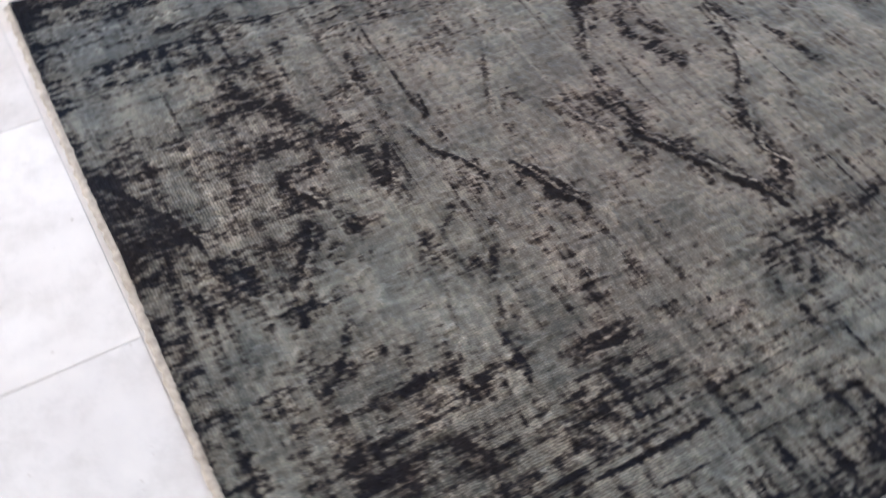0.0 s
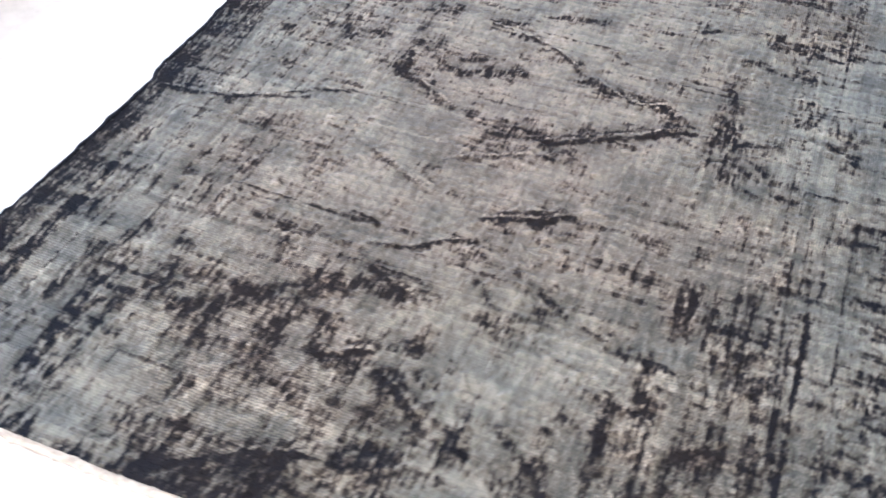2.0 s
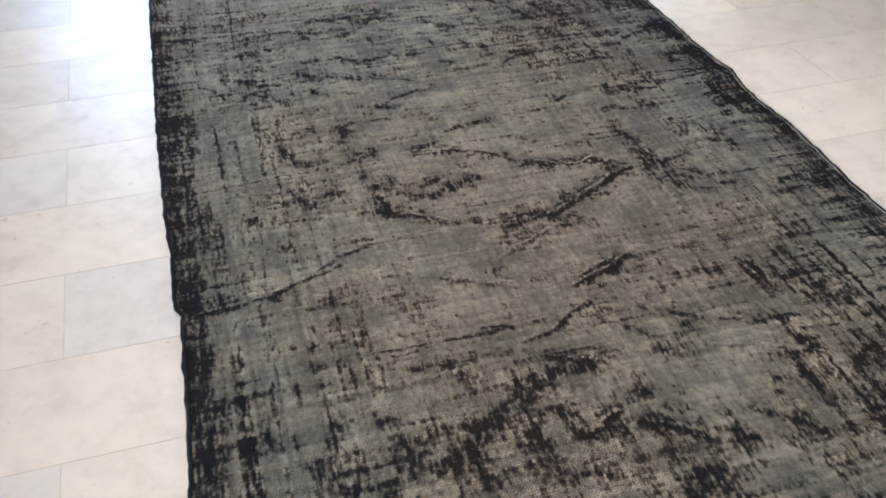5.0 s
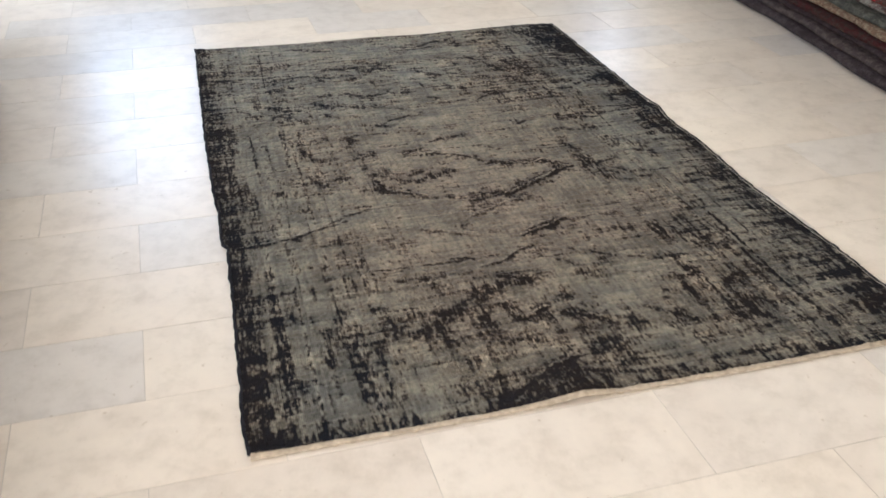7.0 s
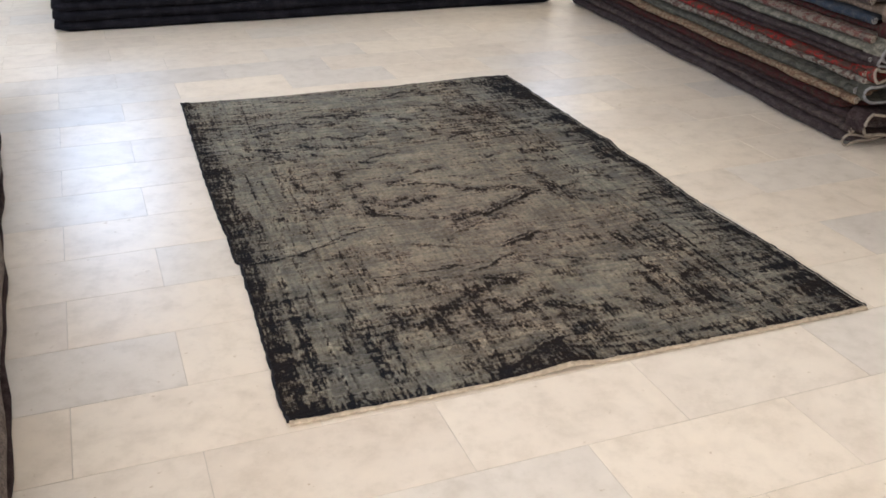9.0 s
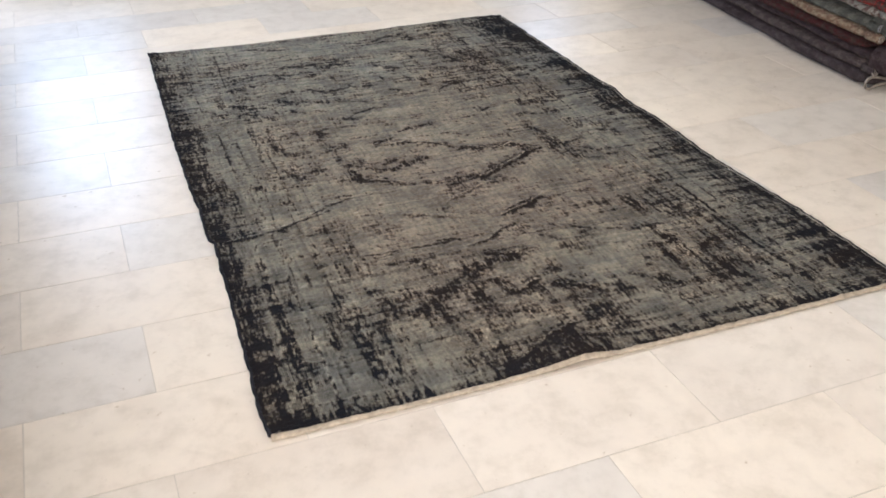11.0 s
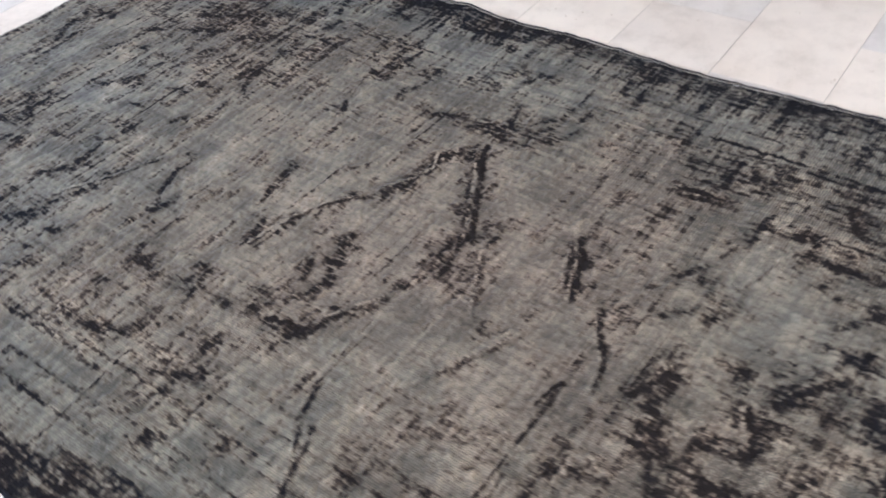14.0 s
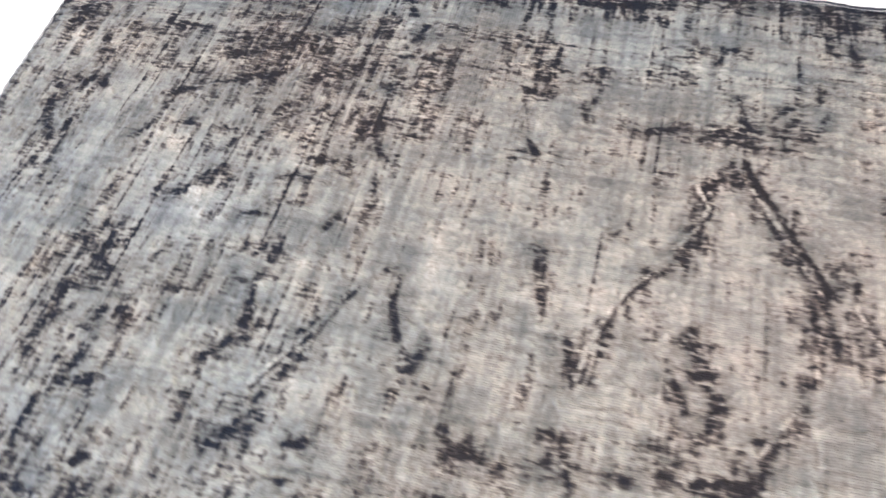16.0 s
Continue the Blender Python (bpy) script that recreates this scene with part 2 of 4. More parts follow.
def tube(bm, path, radius, sides=8):
    """A round cord along a path."""
    rows = []
    for i, p in enumerate(path):
        p = Vector(p)
        ahead = (Vector(path[min(i + 1, len(path) - 1)]) - Vector(path[max(i - 1, 0)])).normalized()
        side = ahead.cross(Vector((0, 0, 1)))
        side = side.normalized() if side.length > 1e-4 else Vector((1, 0, 0))
        up = side.cross(ahead)
        r = radius(i / (len(path) - 1)) if callable(radius) else radius
        rows.append([p + (side * math.cos(a) + up * math.sin(a)) * r for a in [2 * math.pi * k / sides for k in range(sides)]])
    made = grid_mesh(bm, rows, close=True)
    bm.faces.new(list(reversed(made[0])))
    bm.faces.new(made[-1])
    bmesh.ops.recalc_face_normals(bm, faces=bm.faces)
    return bm


# ---- the room ----
X0, X1, Y0, Y1, HEIGHT = -4.0, 6.0, -4.5, 6.6, 3.1


def wall(name, label, bm):
    return tagged(new(name, mesh_of(name, bm, PLASTER)), label, "wall", kind="structure")


bm = bmesh.new()
box(bm, X0 - 0.2, Y1, 0, -1.2, Y1 + 0.2, HEIGHT)
box(bm, 0.08, Y1, 0, 3.4, Y1 + 0.2, HEIGHT)
box(bm, 4.4, Y1, 0, X1 + 0.2, Y1 + 0.2, HEIGHT)
box(bm, -1.2, Y1, 2.7, 0.08, Y1 + 0.2, HEIGHT)
box(bm, -1.2, Y1, 0, 0.08, Y1 + 0.2, 1.0)
box(bm, 3.4, Y1, 2.45, 4.4, Y1 + 0.2, HEIGHT)
box(bm, 3.4, Y1, 0, 4.4, Y1 + 0.2, 0.9)
wall("wall_north", "pale plastered end wall with two windows", bm)
bm = bmesh.new()
box(bm, X0 - 0.2, Y0 - 0.2, 0, -3.85, Y0, HEIGHT)
box(bm, 0.6, Y0 - 0.2, 0, X1 + 0.2, Y0, HEIGHT)
box(bm, -3.85, Y0 - 0.2, 2.95, 0.6, Y0, HEIGHT)
box(bm, -3.85, Y0 - 0.2, 0, 0.6, Y0, 0.5)
wall("wall_south", "unseen pale plastered wall round an added wide shop window", bm)
bm = bmesh.new()
box(bm, X0 - 0.2, Y0, 0, X0, 0.8, HEIGHT)
box(bm, X0 - 0.2, 4.4, 0, X0, Y1, HEIGHT)
box(bm, X0 - 0.2, 0.8, 0, X0, 4.4, 1.55)
box(bm, X0 - 0.2, 0.8, 2.85, X0, 4.4, HEIGHT)
wall("wall_west", "unseen pale plastered side wall with an added high window", bm)
bm = bmesh.new()
box(bm, X1, Y0, 0, X1 + 0.2, 2.9, HEIGHT)
box(bm, X1, 6.5, 0, X1 + 0.2, Y1, HEIGHT)
box(bm, X1, 2.9, 0, X1 + 0.2, 6.5, 1.0)
box(bm, X1, 2.9, 2.6, X1 + 0.2, 6.5, HEIGHT)
wall("wall_east", "unseen pale plastered side wall with an added wide window", bm)
tagged(new("ceiling", mesh_of("ceiling", box(bmesh.new(), X0 - 0.2, Y0 - 0.2, HEIGHT, X1 + 0.2, Y1 + 0.2, HEIGHT + 0.2), CEILING)), "plain white painted ceiling", "ceiling", kind="structure")
tagged(new("ground", mesh_of("ground", box(bmesh.new(), -400, -400, -0.4, 400, 400, -0.2), PAVING)), "grey paved ground outside the shop", "ground", kind="structure")


def glazing(name, label, x0, x1, y, z0, z1, mullions, place=Matrix()):
    win = tagged(new(name), label, "window", kind="structure")
    win.matrix_basis = place
    bm = bmesh.new()
    for z in (z0, z1 - 0.06):
        box(bm, x0, y, z, x1, y + 0.06, z + 0.06, 0.006)
    xs = [x0 + (x1 - x0 - 0.06) * k / mullions for k in range(mullions + 1)]
    for x in xs:
        box(bm, x, y, z0 + 0.06, x + 0.06, y + 0.06, z1 - 0.06, 0.006)
    part("window_frame", bm, ALUMINIUM, win)
    for a, b in zip(xs, xs[1:]):
        pane = part("pane", box(bmesh.new(), a + 0.06, y + 0.025, z0 + 0.06, b, y + 0.035, z1 - 0.06), GLASS, win)
        pane.visible_shadow = False


glazing("window_1", "clear glass window in aluminium frame", -1.2, 0.08, Y1 + 0.06, 1.0, 2.7, 2)
glazing("window_2", "clear glass window in aluminium frame", 3.4, 4.4, Y1 + 0.06, 0.9, 2.45, 1)
# unseen windows, added to hold the south, east and west lights
glazing("unseen_window_south", "unseen wide clear glass shop window in aluminium frame, added for light", -3.85, 0.6, Y0 - 0.12, 0.5, 2.95, 4)
glazing("unseen_window_east", "unseen wide clear glass side window in aluminium frame, added for light", -1.8, 1.8, 0.06, 1.0, 2.6, 3, pose(X1, 4.7, 0, 0, 0, -90))
glazing("unseen_window_west", "unseen high clear glass side window in aluminium frame, added for light", -1.8, 1.8, 0.06, 1.55, 2.85, 3, pose(X0, 2.6, 0, 0, 0, 90))

# ---- the large worn rug ----
WIDTH, LENGTH, STEP = 1.80, 2.83, 0.0028
NX, NY = round(WIDTH / STEP) + 1, round(LENGTH / STEP) + 1
U, V = np.meshgrid(np.linspace(0, WIDTH, NX), np.linspace(0, LENGTH, NY))
rng = np.random.default_rng(7)
FREQ_X, FREQ_Y = np.meshgrid(np.fft.rfftfreq(NX), np.fft.fftfreq(NY))


def cloth_noise(cm_x, cm_y):
    """Even noise whose patches are about cm_x by cm_y centimetres, of unit spread."""
    sx, sy = cm_x / 200 / STEP, cm_y / 200 / STEP
    soft = np.exp(-2 * (math.pi * sx * FREQ_X) ** 2 - 2 * (math.pi * sy * FREQ_Y) ** 2)
    a = np.fft.irfft2(np.fft.rfft2(rng.standard_normal((NY, NX))) * soft, s=(NY, NX))
    return (a - a.mean()) / a.std()


def bell(x, centre, width):
    return np.exp(-(((x - centre) / width) ** 2))


def row_noise(cm, size, axis):
    """Noise that changes along one direction of the cloth only."""
    n = NY if axis == 0 else NX
    f = np.fft.rfftfreq(n)
    a = np.fft.irfft(np.fft.rfft(rng.standard_normal(n)) * np.exp(-2 * (math.pi * cm / 200 / STEP * f) ** 2), n)
    a = size * (a - a.mean()) / a.std()
    return a[:, None] if axis == 0 else a[None, :]


weft = cloth_noise(3.4, 0.6)
warp = cloth_noise(0.6, 5.0)
long_warp = cloth_noise(0.7, 45.0)
long_weft = cloth_noise(28.0, 0.7)
patch = cloth_noise(4.2, 3.0)
band_warp = cloth_noise(1.9, 17.0)
band_weft = cloth_noise(16.0, 2.0)
clump = cloth_noise(1.2, 0.9)
spot = cloth_noise(0.9, 0.7)
broad = cloth_noise(24, 18)
stripe = np.clip(cloth_noise(1.7, 70.0), -1.3, 2.2)
comb = cloth_noise(0.33, 1.3)
knot = cloth_noise(0.36, 0.4)
tuft = 0.75 * comb + 0.5 * knot

rise = 0.0022 * cloth_noise(16, 12) + 0.0008 * cloth_noise(3, 3)
wobble = 0.0025 * cloth_noise(2.5, 2.0) + 0.0016 * comb + 0.0008 * knot
# dark marks hold dye left in the pile and shade painted beside creases
dye_and_shade, bleached = np.zeros_like(U), np.zeros_like(U)


def near_line(points, reach):
    """The window of cloth round a bent line, the distance from the line there, and how far along it each spot lies."""
    xs, ys = [p[0] for p in points], [p[1] for p in points]
    j0, j1 = max(0, int((min(xs) - reach) / STEP)), min(NX, int((max(xs) + reach) / STEP) + 2)
    i0, i1 = max(0, int((min(ys) - reach) / STEP)), min(NY, int((max(ys) + reach) / STEP) + 2)
    w = (slice(i0, i1), slice(j0, j1))
    u, v = U[w], V[w]
    best, along = np.full(u.shape, 9.0), np.zeros(u.shape)
    lengths = [math.dist(a, b) for a, b in zip(points, points[1:])]
    total, done = sum(lengths) or 1e-6, 0.0
    for (x0, y0), (x1, y1), n in zip(points, points[1:], lengths):
        n = n or 1e-6
        s = np.clip(((u - x0) * (x1 - x0) + (v - y0) * (y1 - y0)) / n / n, 0, 1)
        d = np.hypot(u - x0 - s * (x1 - x0), v - y0 - s * (y1 - y0))
        along = np.where(d < best, (done + s * n) / total, along)
        best = np.minimum(best, d)
        done += n
    return w, best, along


def darken(w, amount):
    dye_and_shade[w] = np.maximum(dye_and_shade[w], amount)


def stain(width, strength, *points):
    """A ragged streak where the dark dye has stayed in the pile."""
    w, d, _ = near_line(points, width * 6)
    d = np.maximum(d + 1.0 * wobble[w], 0)
    strength = 0.28 + 0.72 * strength
    core = np.exp(-((d / (width * 1.1)) ** 2)) * np.clip(0.95 + 0.14 * clump[w] + 0.16 * comb[w], 0.3, 1.25)
    halo = 0.42 * np.exp(-((d / (width * 3.2)) ** 2)) * np.clip(0.8 + 0.35 * clump[w], 0.0, 1.8)
    darken(w, strength * np.maximum(core, halo))


def thread(width, strength, *points):
    """A thin dark line along a thread or a shallow wrinkle, broken here and there."""
    w, d, _ = near_line(points, width * 6)
    d = np.maximum(d + 0.3 * wobble[w], 0)
    darken(w, strength * 1.1 * np.exp(-((d / width) ** 2)) * np.clip(0.85 + 0.5 * clump[w], 0.1, 1.15))


def pale(width, strength, *points):
    """A bare, bleached line along a thread."""
    w, d, _ = near_line(points, width * 6)
    bleached[w] = np.maximum(bleached[w], strength * np.exp(-((np.maximum(d + 0.2 * wobble[w], 0) / width) ** 2)) * np.clip(0.8 + 0.4 * spot[w], 0, 1))


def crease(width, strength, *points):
    """A small standing fold: bare knots and painted light along its crest, dye and painted shade along its near foot.
    """
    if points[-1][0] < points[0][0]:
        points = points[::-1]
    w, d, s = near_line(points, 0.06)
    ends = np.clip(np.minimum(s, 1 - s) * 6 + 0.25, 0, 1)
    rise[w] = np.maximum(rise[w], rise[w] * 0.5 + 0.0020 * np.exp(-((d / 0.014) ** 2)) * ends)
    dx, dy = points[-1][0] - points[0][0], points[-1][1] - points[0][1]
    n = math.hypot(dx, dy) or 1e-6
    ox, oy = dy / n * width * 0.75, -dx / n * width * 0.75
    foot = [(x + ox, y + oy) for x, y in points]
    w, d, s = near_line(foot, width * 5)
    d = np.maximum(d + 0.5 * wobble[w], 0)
    # the fold's shade goes into the colour here, together with dye
    darken(w, strength * (np.exp(-((d / (width * 0.85)) ** 2)) + 0.22 * np.exp(-((d / (width * 2.2)) ** 2))) * np.clip(0.9 + 0.3 * clump[w], 0.3, 1.1))
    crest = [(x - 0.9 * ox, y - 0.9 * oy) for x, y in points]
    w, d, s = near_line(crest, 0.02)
    # crest paled for bare knots and for the light it catches
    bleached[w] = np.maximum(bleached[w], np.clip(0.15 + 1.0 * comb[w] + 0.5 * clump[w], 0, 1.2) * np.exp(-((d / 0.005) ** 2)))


stain(0.01, 0.6, (0.43, 2.74), (0.61, 2.67))
stain(0.01, 0.7, (0.27, 2.36), (0.37, 2.35), (0.46, 2.36))
stain(0.01, 0.5, (0.5, 2.42), (0.6, 2.43), (0.65, 2.39))
stain(0.009, 0.7, (0.65, 2.43), (0.75, 2.4), (0.85, 2.39))
stain(0.01, 0.5, (0.49, 2.34), (0.6, 2.31))
stain(0.009, 0.8, (0.58, 2.12), (0.66, 2.06), (0.79, 2.08))
stain(0.009, 0.5, (0.08, 2.38), (0.12, 2.38), (0.2, 2.35))
stain(0.008, 0.6, (0.31, 2.21), (0.34, 2.19))
stain(0.01, 0.7, (0.45, 2.02), (0.58, 1.97))
stain(0.009, 0.6, (0.58, 1.97), (0.65, 1.94))
stain(0.008, 0.6, (0.68, 1.96), (0.79, 1.89))
stain(0.014, 0.75, (0.33, 1.98), (0.34, 1.88))
stain(0.01, 0.4, (0.23, 1.97), (0.32, 1.9))
stain(0.008, 0.5, (0.15, 2), (0.18, 1.97))
stain(0.007, 0.6, (0.73, 1.81), (0.84, 1.82))
stain(0.008, 0.7, (0.94, 2.61), (1.1, 2.64))
stain(0.009, 0.6, (1.13, 2.71), (1.23, 2.65))
stain(0.008, 0.5, (0.94, 2.32), (1.04, 2.25))
stain(0.01, 0.5, (1.23, 2.45), (1.34, 2.22))
stain(0.012, 0.5, (1.39, 2.32), (1.51, 2.12))
stain(0.01, 0.4, (1.33, 2.16), (1.42, 1.98))
stain(0.008, 0.5, (1.02, 1.93), (1.22, 1.96))
stain(0.01, 0.6, (1.21, 1.99), (1.24, 1.91))
stain(0.008, 0.7, (0.84, 1.56), (0.95, 1.57))
stain(0.007, 0.6, (1, 1.46), (1.05, 1.43))
stain(0.011, 0.8, (0.69, 1.48), (0.77, 1.5))
stain(0.008, 0.6, (0.74, 1.44), (0.81, 1.43))
stain(0.009, 0.7, (0.49, 1.66), (0.55, 1.62))
stain(0.007, 0.7, (0.54, 1.5), (0.53, 1.36))
stain(0.013, 0.9, (0.55, 1.32), (0.53, 1.2))
stain(0.009, 0.8, (0.53, 1.2), (0.59, 1.17))
stain(0.01, 0.85, (0.65, 1.25), (0.72, 1.25), (0.83, 1.29))
stain(0.008, 0.6, (0.64, 1.15), (0.78, 1.09))
stain(0.017, 0.75, (0.33, 1.36), (0.36, 1.27))
stain(0.011, 0.7, (0.39, 1.31), (0.46, 1.32))
stain(0.009, 0.4, (0.32, 1.59), (0.36, 1.5))
stain(0.009, 0.4, (0.26, 1.34), (0.31, 1.3))
stain(0.01, 0.8, (0.96, 1.34), (1.03, 1.3))
thread(0.003, 0.55, (0.28, 2.72), (0.26, 2.08))
thread(0.003, 0.6, (0.21, 1.67), (0.21, 1.43), (0.23, 1.23), (0.21, 0.95))
thread(0.003, 0.5, (0.29, 0.88), (0.3, 0.76), (0.29, 0.68))
stain(0.016, 0.9, (1.7, 1.61), (1.72, 1.44))
stain(0.014, 0.7, (1.68, 1.85), (1.78, 1.84))
stain(0.014, 0.8, (1.74, 2.08), (1.76, 1.96))
stain(0.01, 0.7, (1.47, 1.98), (1.55, 1.95))
stain(0.007, 0.4, (1.29, 1.69), (1.39, 1.67), (1.52, 1.69))
stain(0.007, 0.6, (1.34, 1.55), (1.38, 1.54))
stain(0.01, 0.7, (1.02, 1.31), (1.12, 1.31), (1.17, 1.29))
stain(0.024, 0.9, (1.33, 1.28), (1.32, 1.22))
stain(0.014, 0.5, (1.31, 1.42), (1.33, 1.31))
stain(0.014, 0.7, (1.34, 1.17), (1.34, 1.1))
stain(0.008, 0.5, (1.38, 1.18), (1.43, 1.14))
stain(0.016, 0.9, (1.2, 1.23), (1.22, 1.24))
stain(0.01, 0.8, (1.02, 1.14), (1.05, 1.11))
stain(0.008, 0.5, (0.95, 1.05), (1.04, 1.04))
stain(0.009, 0.5, (1.54, 1.3), (1.59, 1.28))
stain(0.009, 0.5, (1.45, 1.13), (1.54, 1.12))
stain(0.008, 0.5, (1.59, 1.06), (1.63, 1.06))
stain(0.009, 0.5, (1.66, 0.86), (1.72, 0.84))
thread(0.003, 0.6, (1.55, 0.88), (1.57, 0.73))
thread(0.004, 0.7, (1.56, 0.62), (1.56, 0.49))
stain(0.008, 0.4, (1.42, 0.62), (1.42, 0.54))
stain(0.011, 0.45, (1.35, 0.76), (1.41, 0.72))
stain(0.01, 0.5, (1.46, 0.79), (1.47, 0.71))
stain(0.01, 0.6, (1.28, 0.58), (1.37, 0.55))
stain(0.012, 0.7, (1.31, 0.51), (1.34, 0.46))
stain(0.009, 0.5, (0.92, 0.79), (0.97, 0.78))
stain(0.009, 0.7, (1.09, 0.64), (1.15, 0.61))
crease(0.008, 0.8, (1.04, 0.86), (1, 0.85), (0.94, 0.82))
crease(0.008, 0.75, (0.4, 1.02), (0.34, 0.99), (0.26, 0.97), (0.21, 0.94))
stain(0.007, 0.9, (0.22, 0.94), (0.23, 0.92))
stain(0.007, 0.6, (0.1, 0.94), (0.14, 0.95))
stain(0.007, 0.5, (0.32, 0.88), (0.36, 0.88))
stain(0.008, 0.6, (0.27, 0.69), (0.3, 0.68))
stain(0.009, 0.6, (0.34, 0.69), (0.35, 0.63))
stain(0.008, 0.6, (0.28, 0.63), (0.3, 0.63))
stain(0.007, 0.7, (0.23, 0.64), (0.23, 0.6))
thread(0.004, 0.55, (0.38, 0.68), (0.46, 0.67), (0.52, 0.68), (0.58, 0.68))
stain(0.006, 0.9, (0.48, 0.62), (0.55, 0.63), (0.61, 0.63), (0.68, 0.62))
thread(0.004, 0.8, (0.66, 0.71), (0.72, 0.7))
stain(0.012, 0.6, (0.29, 0.52), (0.3, 0.51))
stain(0.01, 0.5, (0.38, 0.5), (0.42, 0.5))
stain(0.013, 0.8, (0.41, 0.43), (0.43, 0.37))
stain(0.01, 0.85, (0.47, 0.36), (0.53, 0.38), (0.58, 0.41))
stain(0.009, 0.85, (0.56, 0.41), (0.64, 0.44), (0.7, 0.48))
stain(0.013, 0.9, (0.73, 0.52), (0.8, 0.56))
stain(0.013, 0.6, (0.15, 0.53), (0.16, 0.51))
stain(0.008, 0.6, (0.24, 0.43), (0.24, 0.31))
stain(0.014, 0.7, (0.24, 0.36), (0.23, 0.28))
stain(0.006, 0.4, (0.32, 0.45), (0.31, 0.35))
stain(0.014, 0.9, (0.77, 0.58), (0.79, 0.57), (0.87, 0.54))
stain(0.011, 0.8, (0.68, 0.5), (0.6, 0.46), (0.56, 0.43))
stain(0.014, 0.7, (0.66, 0.39), (0.67, 0.38))
stain(0.012, 0.5, (0.75, 0.43), (0.74, 0.36))
stain(0.015, 0.95, (0.83, 0.4), (0.83, 0.35))
stain(0.012, 0.95, (0.77, 0.35), (0.82, 0.35))
stain(0.009, 0.75, (0.89, 0.35), (0.94, 0.35), (1, 0.31), (1.05, 0.29))
stain(0.013, 0.7, (0.93, 0.21), (0.95, 0.22))
stain(0.013, 0.8, (0.98, 0.22), (0.97, 0.2))
stain(0.011, 0.85, (0.84, 0.16), (0.78, 0.14), (0.7, 0.09), (0.65, 0.06))
stain(0.012, 0.65, (0.84, 0.14), (0.75, 0.09), (0.68, 0.05))
stain(0.010, 0.6, (0.82, 0.09), (0.86, 0.07), (0.89, 0.04))
stain(0.009, 0.55, (0.83, 0.09), (0.96, 0.07), (1.06, 0.04))
stain(0.016, 0.8, (1.4, 0.27), (1.4, 0.24))
stain(0.011, 0.8, (1.43, 0.22), (1.43, 0.17))
stain(0.012, 0.7, (1.44, 0.29), (1.47, 0.25))
stain(0.012, 0.7, (1.35, 0.28), (1.35, 0.25))
stain(0.013, 0.6, (1.2, 0.3), (1.22, 0.25))
stain(0.011, 0.6, (1.21, 0.4), (1.23, 0.37))
stain(0.01, 0.5, (1.12, 0.33), (1.17, 0.29))
stain(0.01, 0.5, (1.14, 0.25), (1.16, 0.21))
stain(0.009, 0.6, (0.9, 0.44), (0.93, 0.44))
stain(0.011, 0.45, (0.97, 0.62), (1.04, 0.55))
stain(0.012, 0.5, (0.97, 0.16), (0.98, 0.12))
stain(0.011, 0.6, (1.19, 0.06), (1.35, 0.06))
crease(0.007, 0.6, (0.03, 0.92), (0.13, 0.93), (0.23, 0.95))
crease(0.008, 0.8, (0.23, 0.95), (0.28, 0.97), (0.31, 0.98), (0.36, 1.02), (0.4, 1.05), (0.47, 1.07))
thread(0.004, 0.4, (0.47, 1.07), (0.55, 1.08), (0.67, 1.09))
stain(0.014, 0.5, (0.23, 1.33), (0.37, 1.3))
stain(0.01, 0.4, (0.21, 1.24), (0.23, 1.25))
stain(0.01, 0.5, (0.37, 1.28), (0.45, 1.3))
thread(0.003, 0.7, (0.04, 1.41), (0.21, 1.43), (0.36, 1.45))
thread(0.003, 0.4, (0.18, 1.61), (0.22, 1.44))
stain(0.009, 0.6, (0.48, 1.45), (0.58, 1.48))
stain(0.007, 0.7, (0.69, 1.45), (0.78, 1.44), (0.82, 1.45))
stain(0.006, 0.6, (0.69, 1.47), (0.74, 1.48))
stain(0.01, 0.55, (0.81, 1.55), (0.96, 1.59))
stain(0.011, 0.7, (0.56, 1.31), (0.58, 1.29))
stain(0.013, 0.8, (0.53, 1.23), (0.57, 1.18))
stain(0.009, 0.8, (0.58, 1.17), (0.66, 1.14))
stain(0.009, 0.85, (0.69, 1.23), (0.74, 1.25), (0.82, 1.3))
stain(0.007, 0.6, (0.68, 1.11), (0.78, 1.09))
thread(0.004, 0.4, (0.78, 1.09), (0.84, 1.06))
stain(0.011, 0.6, (0.86, 1.08), (0.93, 1.1))
stain(0.006, 0.5, (0.82, 1.05), (0.95, 1.07))
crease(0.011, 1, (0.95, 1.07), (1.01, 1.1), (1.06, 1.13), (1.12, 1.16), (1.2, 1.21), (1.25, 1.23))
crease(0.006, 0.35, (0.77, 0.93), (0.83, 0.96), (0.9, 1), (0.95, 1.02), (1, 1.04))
stain(0.007, 0.8, (0.96, 1.02), (0.99, 1.02))
stain(0.008, 0.7, (0.84, 1.41), (0.93, 1.39), (0.96, 1.34))
stain(0.01, 0.8, (0.96, 1.32), (1.01, 1.32), (1.05, 1.3), (1.19, 1.28), (1.25, 1.25))
stain(0.005, 0.6, (1.22, 1.65), (1.4, 1.7))
stain(0.007, 0.7, (1.37, 1.65), (1.53, 1.64))
stain(0.006, 0.4, (1.53, 1.65), (1.65, 1.69))
stain(0.006, 0.4, (1.38, 1.53), (1.52, 1.54))
stain(0.026, 0.85, (1.33, 1.23), (1.36, 1.22))
stain(0.014, 0.7, (1.34, 1.31), (1.35, 1.25))
stain(0.009, 0.6, (1.36, 1.22), (1.44, 1.25))
stain(0.013, 0.6, (1.33, 1.17), (1.41, 1.12))
stain(0.011, 0.7, (1.35, 1.09), (1.42, 1.07))
